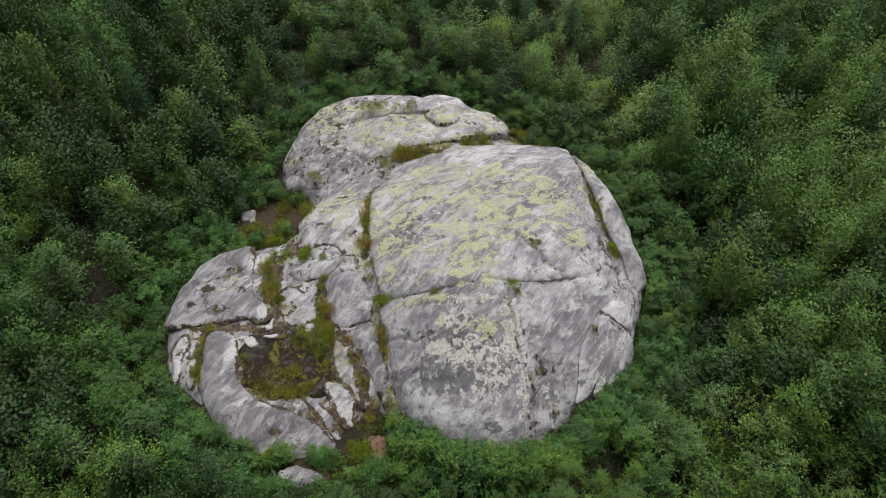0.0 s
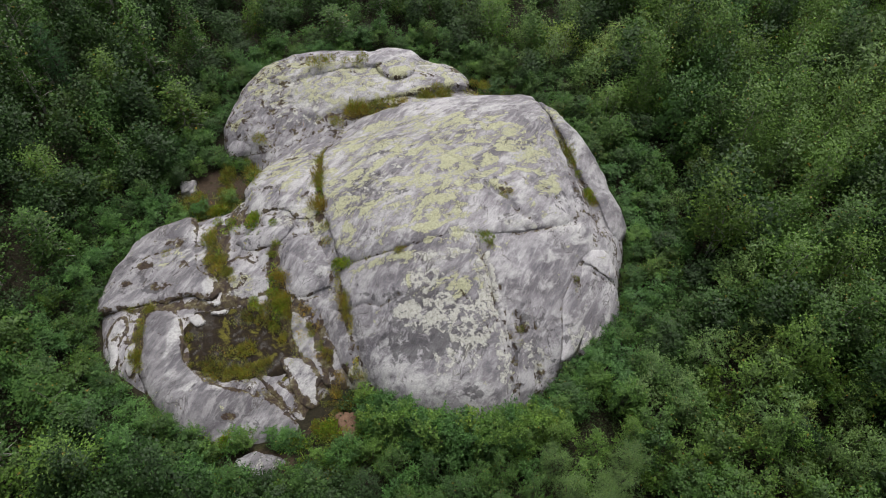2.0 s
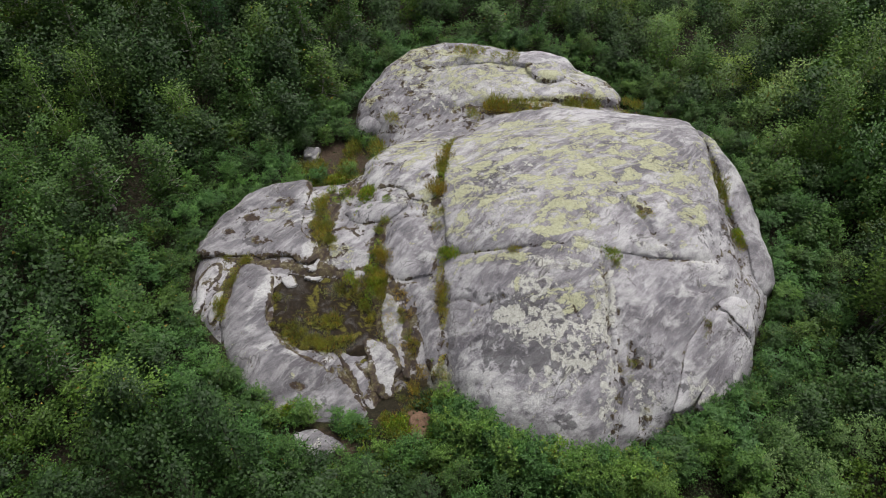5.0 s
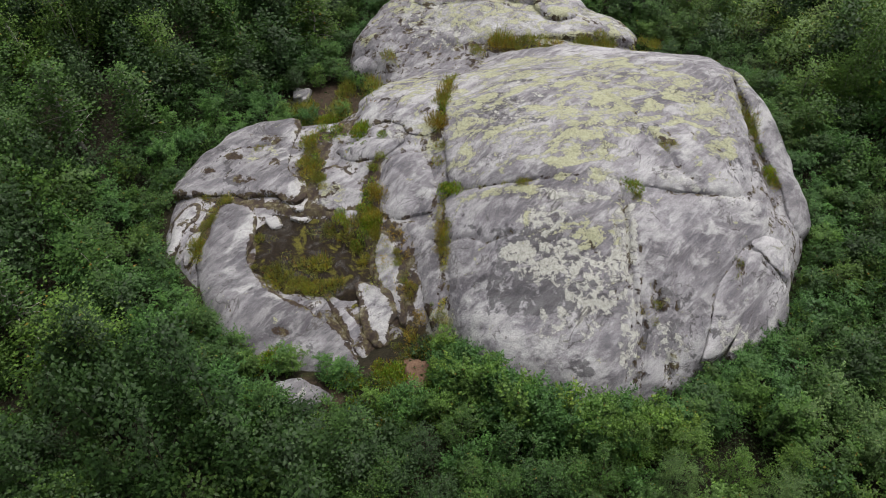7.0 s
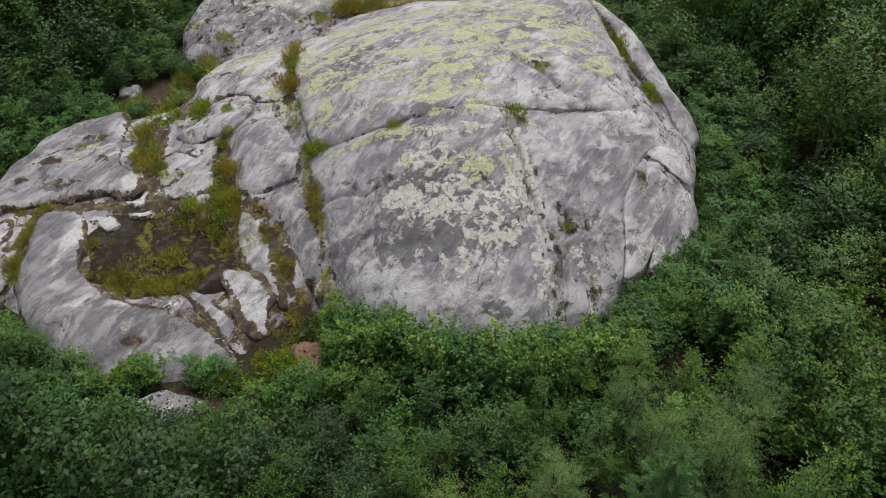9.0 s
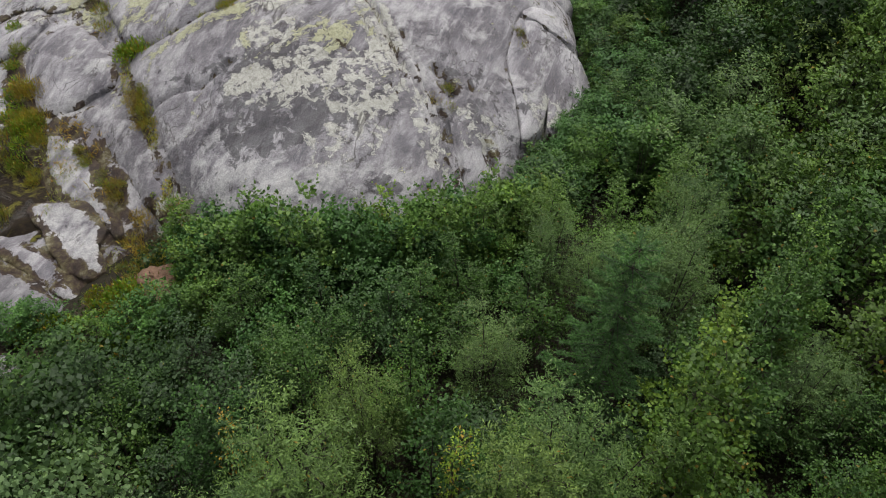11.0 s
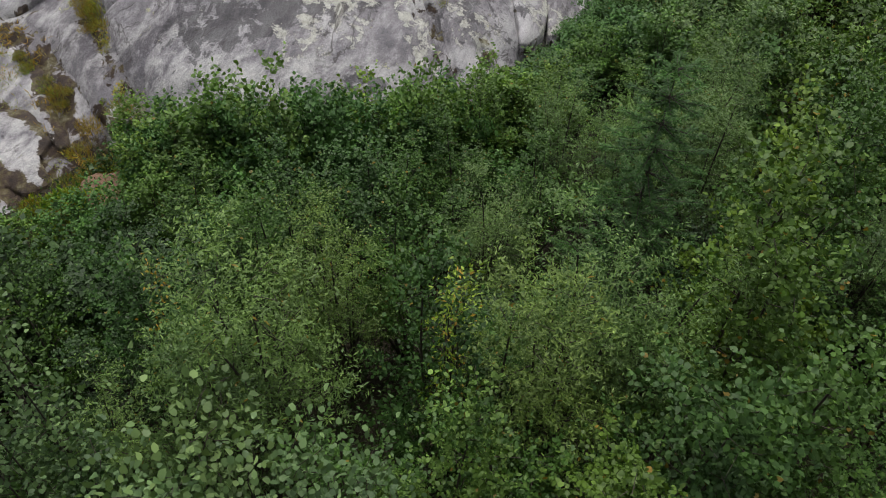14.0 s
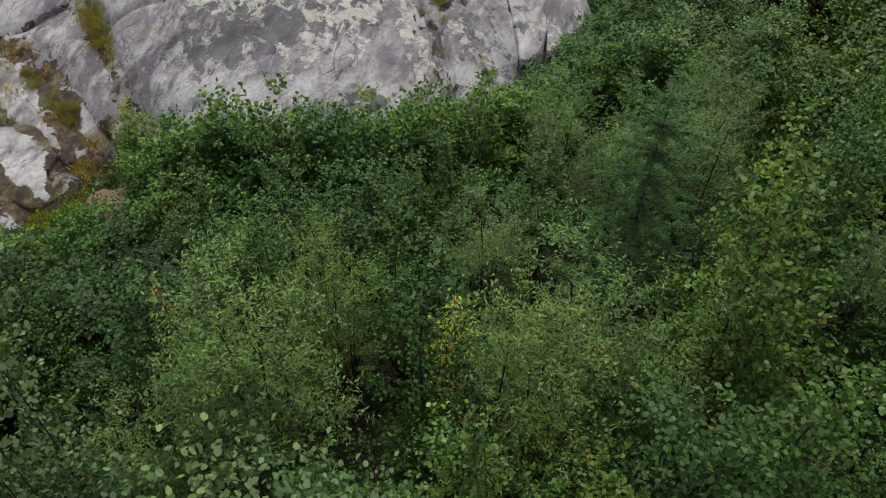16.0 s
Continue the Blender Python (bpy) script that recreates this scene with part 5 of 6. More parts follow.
for x, y, h in ((-0.72, 2.75, 6.6), (-1.1, 2.9, 6.2), (-0.3, 2.6, 6.2), (0.1, 2.6, 5.7), (-0.6, 2.3, 5.9), (-2.45, 4.85, 7.2), (-2.8, 4.5, 7.0), (-3.2, 5.0, 6.8), (-2.7, 4.2, 6.8), (-3.5, 4.5, 6.8)):
    ASPEN.put(x, y, h, 0.75, rng.uniform(0, 360))
rowan = bush(43, 3.6, 0.8, 3, 9, 420, "kite", (0.07, 0.03), RUSTY, BARK, 0.06, name="rowan_sapling", label="thin rowan sapling with orange-brown autumn leaves")
Kind(rowan, 3.6).put(-1.44, 6.55, 4.0, 0.8)
shoots = bush(44, 4.2, 0.9, 4, 10, 800, "kite", (0.07, 0.03), LEAF_HERB, BARK, 0.07, name="goat_willow", label="bright yellow-green young goat willow")
Kind(shoots, 4.2).put(1.51, 4.98, 4.5, 0.8)
for x, y, h in ((15.8, 33.5, 6.8), (21.5, 26.5, 6.8), (22.5, 29.0, 7.4), (20.5, 36.0, 7.6)):
    TREE["light"][rng.integers(2)].put(x, y, h, 1.0, rng.uniform(0, 360))
Kind(spruce(96, 4.6, 2.5, 12, (0.085, 0.016), label="young dark green spruce with level boughs among leafy bushes", bough_count=8, needles=420), 4.6).put(5.05, 6.9, 5.4, 0.85, 20)

for k, (x, y, top) in enumerate([(13.2, 15.1, 2.6), (10.8, 14.2, 2.2), (9.6, 13.2, 2.2), (11.8, 12.6, 2.8), (12.4, 17.0, 2.2), (10.2, 11.6, 3.0), (13.8, 13.2, 3.4), (14.2, 17.4, 3.0), (9.9, 9.4, 3.6), (10.5, 8.5, 3.9), (9.8, 10.4, 3.3), (10.9, 9.8, 3.5), (11.6, 8.8, 3.9), (12.4, 10.2, 3.8), (13.2, 11.4, 3.8)]):
    z = float(soil_height(np.array([x]), np.array([y]))[0])
    MID[("birch", "alder", "birch")[k % 3]][k % 2].put(x, y, top - z, 1.1, rng.uniform(0, 360))
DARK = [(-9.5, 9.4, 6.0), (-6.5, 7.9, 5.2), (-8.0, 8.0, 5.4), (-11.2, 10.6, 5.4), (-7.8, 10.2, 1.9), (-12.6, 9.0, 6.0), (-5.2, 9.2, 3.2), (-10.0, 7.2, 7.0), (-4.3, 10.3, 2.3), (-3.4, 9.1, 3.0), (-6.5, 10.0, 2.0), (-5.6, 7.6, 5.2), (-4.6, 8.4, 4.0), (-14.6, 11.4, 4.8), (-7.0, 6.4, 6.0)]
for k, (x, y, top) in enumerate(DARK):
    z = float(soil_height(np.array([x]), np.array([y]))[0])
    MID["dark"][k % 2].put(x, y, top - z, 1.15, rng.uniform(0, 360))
for x, y in scatter(-15, 18, -3, 15.5, 1.85, mid_zone):
    h, hull = canopy(x, y)
    if near_zone(x, y) or hull < 2.2 or -9.8 < x < -1.3 and y > 11.0 or min(math.hypot(x - p[0], y - p[1]) for p in DARK) < 1.3:
        continue
    patch = value_noise(np.array([x]), np.array([y]), 5.0, 15, 2)[0]
    kind = "willow" if patch > 0.15 else ("birch" if patch > -0.15 else "alder")
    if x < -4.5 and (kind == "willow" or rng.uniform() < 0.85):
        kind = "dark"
    if x > 7 and rng.uniform() < 0.7:
        kind = "light" if rng.uniform() < (0.5 if y > 9.5 else 0.12) else "birch"
    MID[kind][rng.integers(2)].put(x, y, h * rng.uniform(0.65, 1.2), rng.uniform(0.9, 1.3), rng.uniform(0, 360), rng.uniform(-5, 5))

# tall leafy bushes pressed against the foot of the dome
for k, x in enumerate(np.arange(-2.4, 8.6, 0.42)):
    foot = float(np.interp(x, [-3.4, -2.3, 0.0, 3.0, 6.0, 7.5, 10.7], [14.6, 14.4, 12.9, 12.2, 13.2, 14.6, 17.6]))
    for back in (0.0, 0.75):
        y = foot - back - rng.uniform(0.0, 0.4)
        z = float(soil_height(np.array([x]), np.array([y]))[0])
        top = float(np.interp(x, [-2.4, -1.5, -0.5, 1.4, 3.5, 5.5, 6.9, 8.6], [1.4, 1.9, 2.5, 2.7, 2.4, 1.7, 1.2, 0.9])) + rng.uniform(-0.35, 0.3) + 0.2 * (back > 0)
        LOW[rng.integers(3)].put(x, y, top - z, rng.uniform(0.8, 1.1), rng.uniform(0, 360), rng.uniform(-6, 6))

# small bushes at the foot of the rim and round the boulders
for k, (x, y, h) in enumerate([(-8.5, 12.9, 1.4), (-7.9, 12.9, 1.2), (-6.4, 12.9, 1.3), (-5.8, 12.7, 1.1), (-9.4, 12.4, 1.3), (-2.4, 13.4, 1.9), (-1.9, 13.0, 2.0), (-4.6, 11.7, 1.3), (-3.7, 11.6, 1.6), (-5.2, 11.2, 1.1), (-9.6, 10.9, 1.2), (-10.0, 11.6, 1.7), (-2.8, 12.0, 1.8)]):
    LOW[k % 3].put(x, y, h, rng.uniform(0.7, 0.95), rng.uniform(0, 360))

# the fringe along the foot of the rock
for x, y in scatter(-20, 17, 9, 46, 1.2, lambda x, y: True):
    h, hull = canopy(x, y)
    if clearing(x, y) or -9.8 < x < -1.3 and 11.0 < y < 15.0 or not 0.25 < hull < (1.3 if near_zone(x, y) else 3.2):
        continue
    kind = ("birch", "sallow", "alder", "sallow")[rng.integers(4)]
    MID[kind][rng.integers(2)].put(x, y, (1.3 + 0.45 * hull) * rng.uniform(0.75, 1.2) * (1.35 if near_zone(x, y) else 1.0), rng.uniform(0.8, 1.05), rng.uniform(0, 360), rng.uniform(-6, 6))

for (x0, y0), (x1, y1) in zip(HULL, HULL[1:] + HULL[:1]):
    n = max(1, round(math.hypot(x1 - x0, y1 - y0) / 0.62))
    for k in range(n):
        t = (k + rng.uniform(0.1, 0.9)) / n
        off = rng.uniform(0.05, 0.45) / math.hypot(x1 - x0, y1 - y0)
        x, y = x0 + (x1 - x0) * t - (y1 - y0) * off, y0 + (y1 - y0) * t + (x1 - x0) * off
        if clearing(x, y) or -12.4 < x < -9.0 and y > 26 or -9.6 < x < -2.4 and y < 15.4:
            continue
        EDGE[rng.integers(3)].put(x, y, rng.uniform(0.7, 1.25), rng.uniform(0.75, 1.1), rng.uniform(0, 360), rng.uniform(-8, 8))
for x, y, h in ((-11.9, 27.5, 1.2), (-10.3, 28.3, 1.0), (-12.4, 30.7, 1.5), (-9.9, 31.0, 1.1), (-13.0, 27.0, 1.6), (-11.0, 31.4, 1.2)):
    LOW[rng.integers(3)].put(x, y, h, 0.8, rng.uniform(0, 360))

for x, y in scatter(-60, 66, -6, 70, 2.3, in_sight):
    h, hull = canopy(x, y)
    if mid_zone(x, y) or hull < 2.2 or clearing(x, y):
        continue
    patch = value_noise(np.array([x]), np.array([y]), 7.0, 25, 2)[0]
    pick = rng.uniform()
    far = math.hypot(x, y - 20)
    if far > 38 and rng.uniform() < 0.35:
        continue
    wooded = 0.45 if x > 13 else (0.3 if x < -15 else 0.12)
    if pick < wooded:
        kind = "light" if patch > ((-0.05 if y > 26 else 0.4) if x > 0 else 0.25) else ("aspen" if x < 0 and pick < 0.12 else "birch")
        k = TREE[kind]
        k[rng.integers(len(k))].put(x, y, h * rng.uniform(1.0, 1.4), rng.uniform(0.9, 1.2), rng.uniform(0, 360))
    elif pick > 0.965 and far > 24:
        SPRUCE.put(x, y, h * rng.uniform(1.0, 1.5), 1.0, rng.uniform(0, 360))
    else:
        kind = "willow" if patch > 0.2 else ("birch" if patch > -0.12 else "alder")
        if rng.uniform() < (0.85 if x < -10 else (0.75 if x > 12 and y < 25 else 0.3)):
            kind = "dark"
        elif x < -8 and kind == "willow" and rng.uniform() < 0.7:
            kind = "alder"
        FAR[kind][rng.integers(2)].put(x, y, h * rng.uniform(0.55, 1.3), rng.uniform(0.95, 1.35), rng.uniform(0, 360), rng.uniform(-5, 5))


# young bushes that fill gaps in the thicket
for x, y in scatter(-18, 24, 1.0, 42, 1.0, lambda x, y: not clearing(x, y)):
    h, hull = canopy(x, y)
    spaces = np.array(Kind.stand) - (x, y)
    if hull < 0.5 or -9.8 < x < -1.3 and 11.0 < y < 15.0 or np.hypot(spaces[:, 0], spaces[:, 1]).min() < 1.12:
        continue
    kind = ("birch", "alder", "willow", "dark")[rng.integers(4)]
    MID[kind][rng.integers(2)].put(x, y, h * rng.uniform(0.5, 0.8), rng.uniform(0.85, 1.05), rng.uniform(0, 360), rng.uniform(-5, 5))


def dead_birch(seed, x, y, height):
    """A bare, pale, leafless birch stem with a few broken twigs."""
    r = np.random.default_rng(seed)
    tubes, _ = bush_form(r, height, height * 0.28, 2, 7, low=0.45)
    pv, pq = joined(tubes)
    root = tagged(new("dead_birch"), "bare pale dead birch standing among green trees", "tree")
    under("trunk", mesh_of("trunk", pv, [pq], BARK_PALE), root)
    root.matrix_basis = pose(x, y, float(soil_height(np.array([x]), np.array([y]))[0]) - 0.05, 5, -4, 40 * seed)


dead_birch(1, 26.1, 17.5, 6.5)
dead_birch(2, -29.2, 36.2, 7.0)
dead_birch(3, 35.1, 23.4, 6.0)


def undergrowth(seed, n, box, length, width, inner, edge=99.0):
    """Low ferns, bilberry and seedlings that fill the gaps under the bushes, with the gaps' shade in their colour."""
    r = np.random.default_rng(seed)
    x, y = r.uniform(box[0], box[1], n), r.uniform(box[2], box[3], n)
    hull = -edge_distance(x, y, HULL)[0]
    close = (x > -8) & (x < 12) & (y < 13)
    keep = (hull > 0.1) & (np.abs(x) < 15 + 0.95 * np.maximum(y, 0) + 6 * (x > 0)) & (close == inner) & (hull < edge)
    keep &= (spots(x, y, CLEARINGS) < 0.5) | (r.uniform(0, 1, n) < 0.12)
    x, y = x[keep], y[keep]
    h = 0.1 + 1.1 * r.uniform(0, 1, len(x)) * (0.5 + 0.5 * value_noise(x, y, 2.0, 71)) + 0.2 * r.uniform(0, 1, len(x))
    spots_ = np.stack([x, y, soil_height(x, y) + h], 1)
    lv, lf = leaves(r, spots_, r.normal(0, 1, (len(x), 3)), length, width, "wedge", 0.7)
    # dark leaf instead of plain alder, so the colour itself shades the gaps
    tagged(new("undergrowth", mesh_of("undergrowth", lv, [lf], LEAF_DARK, False)), "low leafy undergrowth between the bushes, gap shade in its colour", "undergrowth", kind="stuff")


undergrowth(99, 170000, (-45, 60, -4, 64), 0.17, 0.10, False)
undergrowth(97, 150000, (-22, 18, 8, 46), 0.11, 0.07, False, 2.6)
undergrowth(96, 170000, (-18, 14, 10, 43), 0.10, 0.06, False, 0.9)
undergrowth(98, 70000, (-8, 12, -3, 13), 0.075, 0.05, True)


# ---- peat, grass and small stones on the outcrop ----
def mud_sheet():
    xs, ys = np.arange(-12.2, -5.0, 0.12), np.arange(15.2, 20.8, 0.12)
    gx, gy = np.meshgrid(xs, ys)
    d = edge_distance(gx, gy, POOL)[0] + 0.25 * value_noise(gx, gy, 0.9, 33)
    gz = 0.02 + 0.05 * value_noise(gx, gy, 0.6, 34, 3) - 0.25 * smooth(0.1, -0.35, d)
    idx = np.arange(gx.size).reshape(gx.shape)
    q = np.stack([idx[:-1, :-1], idx[:-1, 1:], idx[1:, 1:], idx[1:, :-1]], -1).reshape(-1, 4)
    keep = (d.ravel()[q] > -0.4).any(1)
    me = mesh_of("mud", np.stack([gx, gy, gz], -1).reshape(-1, 3), [q[keep]], MUD)
    tagged(new("mud", me), "dark brown peat and moss filling the rock basin", "mud", kind="structure")


mud_sheet()


def tuft(seed, height, spread, blades, size, mat, label):
    r = np.random.default_rng(seed)
    a, q = r.uniform(0, 2 * np.pi, blades), np.sqrt(r.uniform(0, 1, blades))
    foot = np.stack([np.cos(a) * q * spread / 2, np.sin(a) * q * spread / 2, r.uniform(-0.02, 0.5, blades) * height * (1 - q * 0.6)], 1)
    way = np.stack([np.cos(a) * q * 0.8, np.sin(a) * q * 0.8, np.full(blades, 1.1)], 1)
    v, f = leaves(r, foot, way, size[0], size[1], "long", 1.4, -0.3)
    root = tagged(new("grass_tuft"), label, "grass", group="tufts on the rock")
    under("blade_clump", mesh_of("blade_clump", v, [f], mat, False), root)
    return Kind(root, 1.0)


TUFTS = [tuft(1, 0.5, 0.8, 260, (0.26, 0.022), GRASS, "yellow-green grass tuft in a rock joint"), tuft(2, 0.35, 0.9, 240, (0.2, 0.024), GRASS, "yellow-green grass tuft in a rock joint")]
HERB = [tuft(3, 0.5, 0.8, 260, (0.11, 0.045), LEAF_HERB, "low green shrublet rooted in a rock joint")]
RUST = [tuft(4, 0.5, 0.9, 200, (0.22, 0.02), RUSTY, "orange-brown autumn heath plant in a joint")]


def base_height(x, y):
    one = np.array([float(x)]), np.array([float(y)])
    inside = float(edge_distance(*one, HULL)[0][0]) > 0.3
    if y > 35.0 and inside:
        return float(swell(*one)[0]) + 0.36
    return float((bed_height if inside else soil_height)(*one)[0]) + 0.02


def put_tuft(kinds_, x, y, size):
    k = kinds_[rng.integers(len(kinds_))]
    m = pose(x, y, base_height(x, y), 0, 0, rng.uniform(0, 360)) @ Matrix.Diagonal((size * 0.85, size * 0.85, size * rng.uniform(1.1, 1.9), 1))
    if not k.used:
        k.used = True
        k.root.matrix_basis = m
    else:
        copy_thing(k.root, m).scale = m.to_scale()


def along(kinds_, line, count, spread, size):
    for _ in range(max(1, round(count * 0.66))):
        t = rng.uniform(0, len(line) - 1.001)
        i = int(t)
        x = line[i][0] + (line[i + 1][0] - line[i][0]) * (t - i) + rng.normal(0, spread)
        y = line[i][1] + (line[i + 1][1] - line[i][1]) * (t - i) + rng.normal(0, spread)
        put_tuft(kinds_, x, y, size * rng.uniform(0.7, 1.4))


along(RUST, [(-4.75, 27.5), (-4.6, 25.5), (-4.35, 23.6)], 11, 0.14, 0.9)
along(TUFTS, [(-4.6, 30.6), (-4.7, 27.0), (-4.3, 24.0), (-4.0, 21.8)], 14, 0.12, 0.8)
along(TUFTS, [(-8.6, 31.4), (-5.0, 32.2), (-1.0, 33.4), (3.4, 35.2)], 18, 0.25, 0.9)
along(RUST, [(-3.2, 33.0), (-1.6, 33.5), (0.4, 34.2)], 9, 0.15, 1.0)
along(TUFTS, [(-3.4, 33.1), (-0.4, 33.9), (2.4, 34.8)], 9, 0.15, 1.2)
along(TUFTS, [(-6.2, 36.8), (-3.6, 37.2), (-1.4, 37.5)], 9, 0.15, 0.9)
along(HERB, [(-3.7, 21.1), (-2.5, 20.9)], 4, 0.08, 0.8)
along(TUFTS, [(-1.4, 20.9), (-0.2, 20.85)], 6, 0.06, 0.5)
along(TUFTS, [(3.4, 21.6), (3.9, 20.8)], 6, 0.12, 0.7)
along(RUST, [(-3.6, 20.2), (-3.5, 19.2), (-3.35, 18.2)], 10, 0.06, 0.5)
along(HERB, [(-3.65, 21.05), (-3.6, 21.0)], 3, 0.08, 0.8)
along(RUST, [(4.7, 16.6), (4.7, 16.2)], 3, 0.05, 0.5)
along(HERB, [(3.7, 21.5), (3.9, 21.4)], 3, 0.1, 0.8)
along(TUFTS, [(-3.4, 20.4), (-2.95, 18.0)], 8, 0.06, 0.5)
along(HERB, [(-5.4, 18.6), (-4.6, 17.3), (-3.6, 15.9)], 7, 0.14, 0.45)
along(TUFTS, [(-5.6, 19.2), (-4.5, 17.2), (-3.6, 15.6)], 12, 0.16, 0.4)
along(RUST, [(-4.6, 17.6), (-3.6, 15.4), (-4.2, 14.6)], 7, 0.2, 0.5)
along(TUFTS, [(-10.2, 23.6), (-9.6, 22.4), (-9.2, 21.4)], 12, 0.18, 0.7)
along(TUFTS, [(9.2, 29.6), (9.7, 27.0), (10.3, 24.4)], 12, 0.12, 0.8)
along(HERB, [(9.5, 28.0), (10.2, 24.8)], 5, 0.12, 0.8)
along(HERB, [(-7.0, 22.6), (-6.9, 20.4), (-6.2, 19.2)], 9, 0.12, 0.7)
along(TUFTS, [(-7.0, 22.8), (-6.85, 20.2), (-6.0, 19.0)], 12, 0.15, 0.8)
along(RUST, [(-6.6, 21.6), (-6.4, 20.4), (-6.0, 19.4)], 9, 0.12, 0.8)
along(TUFTS, [(-13.5, 20.0), (-13.6, 18.2), (-13.5, 17.0)], 16, 0.12, 0.7)
along(TUFTS, [(-14.6, 20.3), (-12.4, 20.3)], 8, 0.1, 0.6)
along(TUFTS, [(-10.9, 24.8), (-10.6, 23.0), (-9.8, 21.6)], 14, 0.25, 0.8)
along(HERB, [(-9.8, 25.2), (-8.6, 25.0), (-7.4, 24.4)], 10, 0.3, 0.9)
along(TUFTS, [(-12.6, 28.0), (-10.4, 27.6), (-10.4, 30.6), (-9.6, 30.4)], 34, 0.7, 1.0)
along(HERB, [(-12.6, 27.4), (-11.2, 26.8), (-9.8, 26.6)], 14, 0.5, 1.2)
along(TUFTS, [(-10.6, 17.0), (-9.2, 16.4), (-7.4, 16.6)], 16, 0.25, 0.7)
along(HERB, [(-6.6, 18.4), (-7.2, 19.6), (-8.0, 20.0)], 9, 0.3, 0.7)
along(TUFTS, [(-6.4, 18.0), (-7.4, 19.3), (-9.0, 19.6)], 12, 0.3, 0.8)
along(TUFTS, [(-10.9, 18.6), (-10.6, 17.0), (-8.8, 16.3), (-6.8, 16.6)], 22, 0.25, 0.6)
along(TUFTS, [(-8.5, 17.5), (-8.2, 17.6)], 5, 0.15, 0.9)
along(TUFTS, [(-9.9, 16.8), (-9.2, 16.4)], 6, 0.15, 0.8)
along(HERB, [(-9.6, 12.6), (-8.4, 13.0)], 7, 0.25, 1.0)
along(HERB, [(-6.6, 12.9), (-5.0, 12.7), (-3.6, 12.8)], 10, 0.25, 1.0)
along(HERB, [(-9.8, 11.4), (-8.9, 11.0)], 6, 0.3, 1.4)
along(HERB, [(-5.4, 11.4), (-3.6, 11.6), (-2.0, 12.2)], 14, 0.3, 1.3)
along(TUFTS, [(-5.0, 12.4), (-2.2, 13.6), (-2.6, 14.6)], 16, 0.35, 0.8)
along(TUFTS, [(-5.0, 13.4), (-3.6, 14.4), (-3.6, 15.6)], 14, 0.4, 0.6)
along(HERB, [(-4.8, 13.4), (-3.8, 13.2), (-2.6, 12.9)], 12, 0.25, 1.1)
along(TUFTS, [(4.9, 15.8), (5.0, 16.6)], 3, 0.05, 0.5)
along(TUFTS, [(8.0, 18.8), (8.6, 19.8)], 5, 0.06, 0.5)
along(TUFTS, [(5.0, 24.2), (5.6, 23.4)], 6, 0.12, 0.5)
along(TUFTS, [(-13.4, 23.8), (-12.8, 23.2)], 4, 0.15, 0.6)
along(TUFTS, [(5.5, 36.0), (7.0, 36.6), (8.4, 35.0)], 14, 0.5, 0.9)


def heath(seed, discs, n, blade, mat, low, name, label):
    """Short blades strewn over patches of soil: middle and reach of each patch."""
    r = np.random.default_rng(seed)
    share = np.array([d[2] * d[3] for d in discs])
    k = r.choice(len(discs), n, p=share / share.sum())
    c = np.array(discs)[k]
    a, q = r.uniform(0, 2 * np.pi, n), np.sqrt(r.uniform(0, 1, n))
    x, y = c[:, 0] + c[:, 2] * q * np.cos(a), c[:, 1] + c[:, 3] * q * np.sin(a)
    keep = value_noise(x, y, 0.8, seed, 3) > low
    x, y = x[keep], y[keep]
    z = np.where(edge_distance(x, y, HULL)[0] > 0.25, bed_height(x, y), soil_height(x, y))
    z = np.maximum(z, np.where(edge_distance(x, y, POOL)[0] > -0.2, 0.0, -9.0))
    foot = np.stack([x, y, z + r.uniform(-0.01, 0.16, len(x))], 1)
    way = r.normal(0, 0.5, (len(x), 3)) + [0, 0, 1.0]
    bv, bf = leaves(r, foot, way, blade[0], blade[1], "wedge", 1.3, -0.2)
    tagged(new(name, mesh_of(name, bv, [bf], mat, False)), label, "grass", kind="stuff")


heath(301, [(-11.2, 29.0, 2.4, 2.5), (-10.0, 27.0, 2.0, 1.0), (-10.2, 23.6, 0.6, 2.0), (6.8, 37.0, 2.2, 1.6)], 4500, (0.36, 0.028), GRASS, 0.22, "heath_grass", "yellow-green grass on reddish soil beside the rock")
heath(302, [(-6.8, 32.0, 2.4, 0.5), (-2.6, 33.2, 2.6, 0.55), (1.4, 34.5, 2.4, 0.5), (4.4, 35.6, 1.6, 0.6)], 1300, (0.42, 0.022), GRASS, 0.28, "heath_grass", "yellow grass filling a wide rock joint")
heath(303, [(-8.8, 18.0, 2.6, 1.8), (-6.9, 19.6, 0.8, 1.2), (-6.0, 17.4, 1.0, 1.6), (-13.6, 18.8, 0.35, 1.7), (-4.0, 14.2, 1.2, 1.2)], 7500, (0.13, 0.02), GRASS, 0.26, "moss", "yellow-green moss and sedge in the wet basin")
heath(304, [(-9.8, 24.0, 1.4, 1.6), (-6.9, 21.4, 0.45, 2.2), (-11.6, 27.2, 2.0, 1.0), (-4.2, 12.8, 1.8, 0.8), (-4.6, 26.6, 0.25, 3.6)], 5000, (0.16, 0.045), LEAF_HERB, 0.22, "heath_herb", "low green herbs rooted between the blocks")


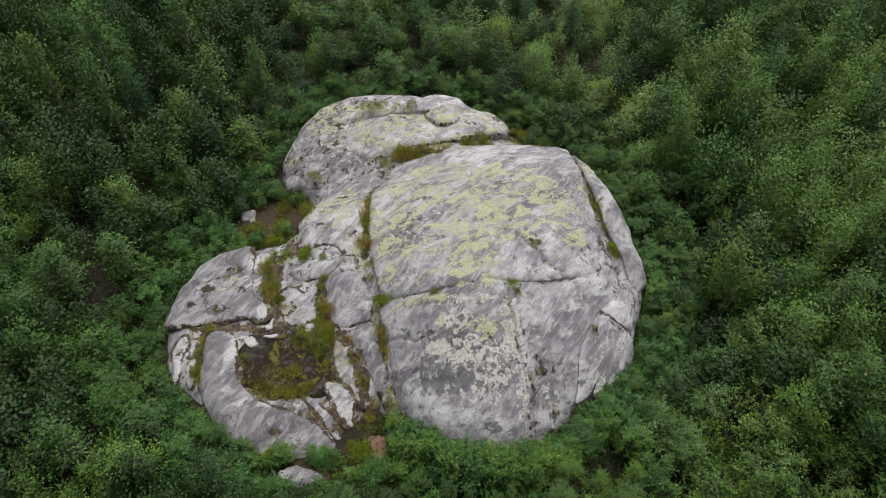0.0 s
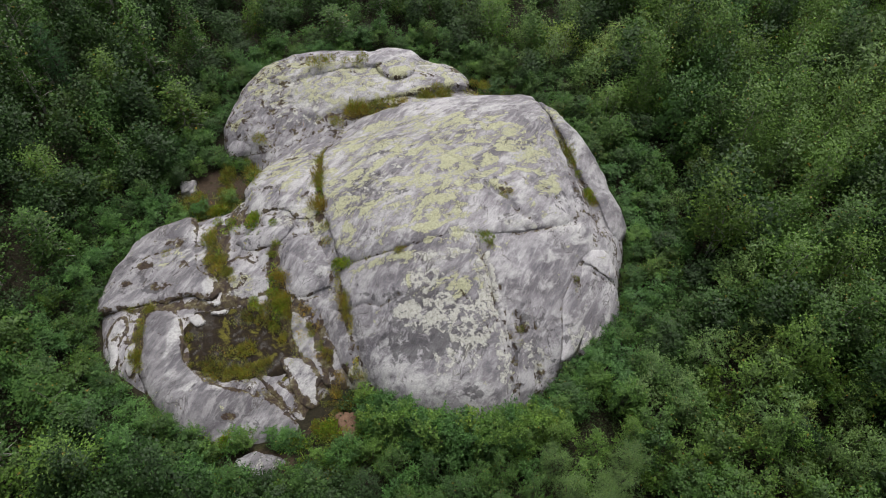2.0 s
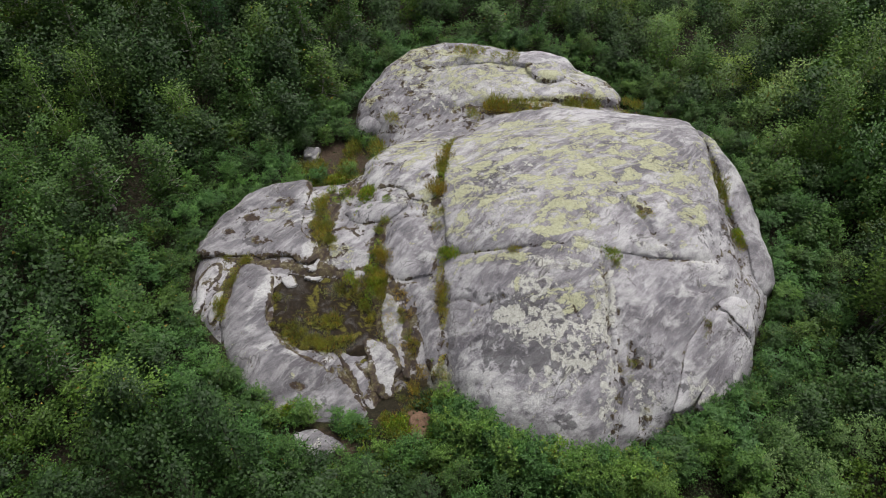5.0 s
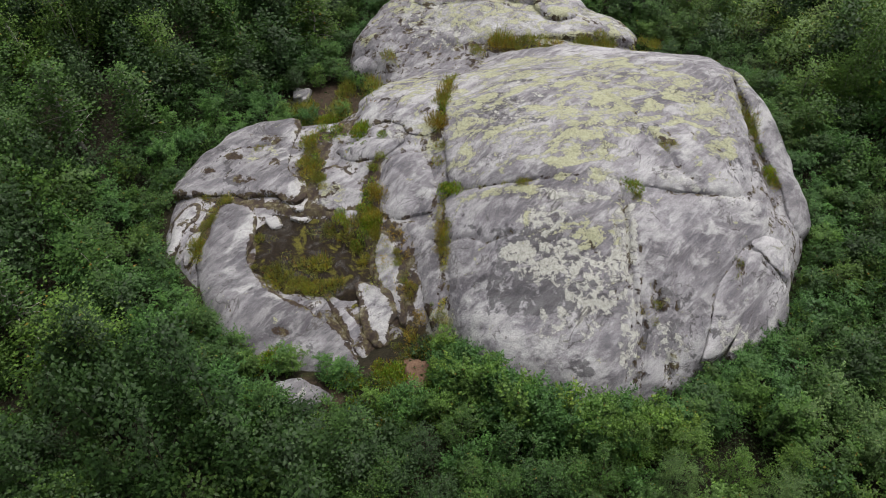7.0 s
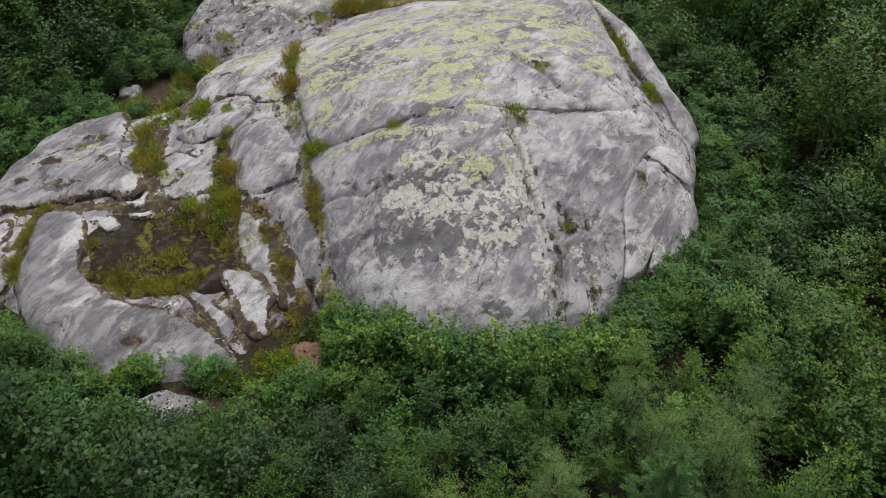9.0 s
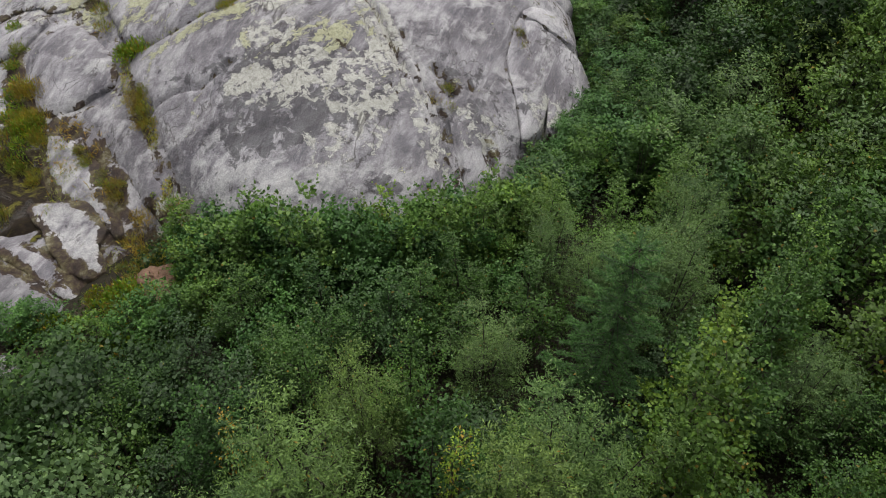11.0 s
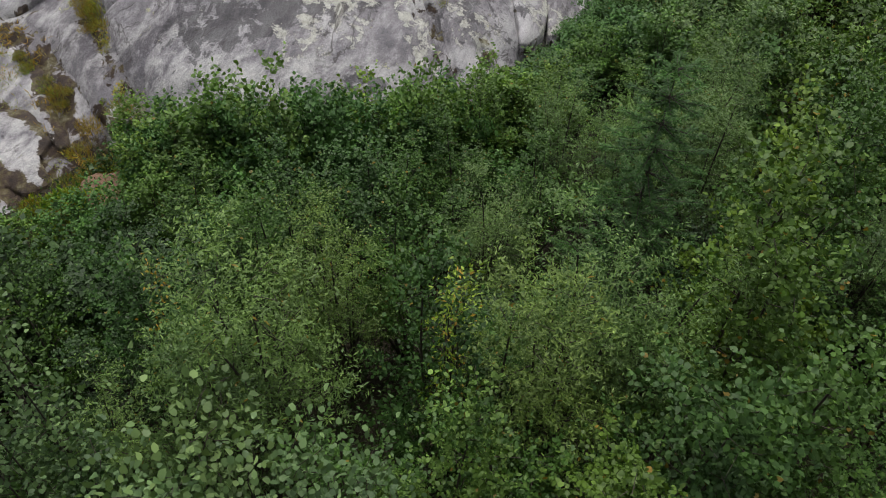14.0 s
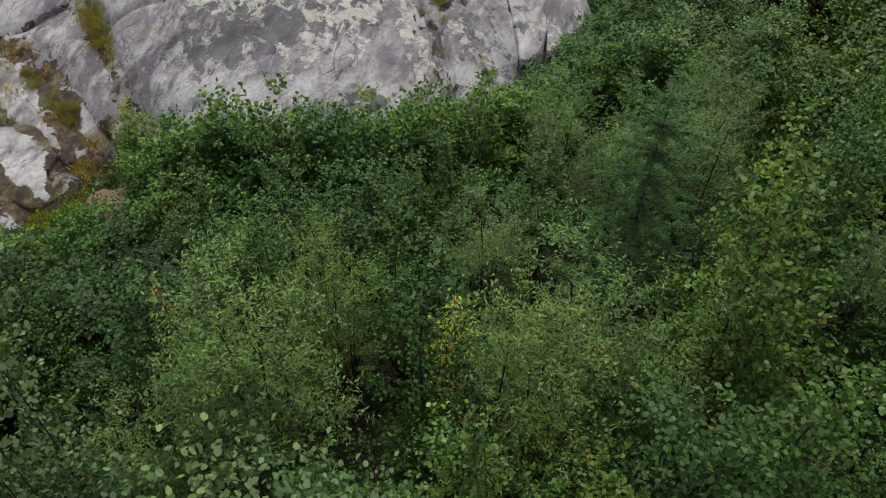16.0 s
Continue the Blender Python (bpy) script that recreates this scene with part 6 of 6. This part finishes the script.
heath(305, [(-3.62, 20.2, 0.16, 0.7), (-3.3, 18.9, 0.15, 0.8), (-3.06, 17.6, 0.14, 0.8), (-2.85, 16.3, 0.14, 0.7), (-2.7, 15.3, 0.2, 0.5)], 2200, (0.08, 0.02), GRASS, -0.1, "moss", "yellow-green moss filling a seam in the rock")
heath(306, [(-4.62, 28.6, 0.14, 2.2), (-4.45, 25.2, 0.14, 1.6), (-4.05, 22.6, 0.14, 1.0), (-1.6, 20.95, 1.2, 0.10), (6.2, 21.75, 1.6, 0.08)], 1300, (0.13, 0.02), GRASS, 0.1, "moss", "yellow-green moss along a rock joint")
heath(307, [(-3.7, 14.9, 0.9, 0.9), (-4.5, 17.2, 0.5, 1.4), (-5.4, 18.6, 0.5, 0.9), (-4.0, 13.7, 1.1, 0.6)], 2600, (0.18, 0.02), RUSTY, 0.1, "dry_sedge", "brown dry sedge on dark peat beside the dome")


def boulder(name, outline, z, mat, label, seed, rise=0.8):
    """A loose stone: an outline swelled into a rounded, uneven lump."""
    bm = bmesh.new()
    bmesh.ops.create_icosphere(bm, subdivisions=4, radius=1.0)
    pts = np.array(outline)
    c, half = pts.mean(0), (pts.max(0) - pts.min(0)) / 2
    r = random.Random(seed)
    cuts = [(Vector((r.gauss(0, 1), r.gauss(0, 1), r.gauss(0, 0.8))).normalized(), r.uniform(0.62, 0.85)) for _ in range(9)]
    for v in bm.verts:
        n = v.co.normalized()
        n *= min([1.0] + [far / max(n.dot(way), 1e-3) for way, far in cuts if n.dot(way) > far])
        k = 1 + 0.36 * noise.noise(n * 1.5 + Vector((seed, 0, 0))) + 0.10 * noise.noise(n * 4 + Vector((0, seed, 0)))
        v.co = Vector((n.x * half[0] * k, n.y * half[1] * k, max(n.z, -0.6) * min(half) * rise * k))
    me = bpy.data.meshes.new(name)
    bm.to_mesh(me)
    bm.free()
    me.materials.append(mat)
    me.polygons.foreach_set("use_smooth", np.full(len(me.polygons), True))
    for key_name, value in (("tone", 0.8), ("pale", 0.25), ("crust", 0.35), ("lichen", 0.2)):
        me.attributes.new(key_name, "FLOAT", "POINT").data.foreach_set("value", np.full(len(me.vertices), value, dtype=np.float32))
    ob = tagged(new(name, me), label, "rock")
    ob.matrix_basis = pose(c[0], c[1], z)
    return ob


boulder("boulder", [(-13.5, 28.7), (-12.4, 30.3)], -1.3, ROCK, "pale boulder half sunk in moss beside the outcrop", 3)
boulder("boulder", [(-8.7, 11.0), (-5.9, 12.4)], -0.28, ROCK, "low flat grey boulder under bushes at the rock's foot", 5, 0.55)
boulder("boulder", [(-3.9, 12.5), (-2.7, 14.3)], -0.3, BROWN, "rust-brown boulder leaning at the rock's foot", 8)
for n_, (x_, y_, r_) in enumerate([(6.2, 37.4, 0.35), (7.0, 36.2, 0.28), (5.6, 36.8, 0.22), (7.6, 37.0, 0.3), (6.6, 38.4, 0.4)]):
    boulder("stone", [(x_ - r_, y_ - r_ * 0.7), (x_ + r_, y_ + r_ * 0.7)], float(soil_height(np.array([x_]), np.array([y_]))[0]) + 0.1, ROCK, "loose grey stone on dark soil behind the outcrop", 20 + n_)
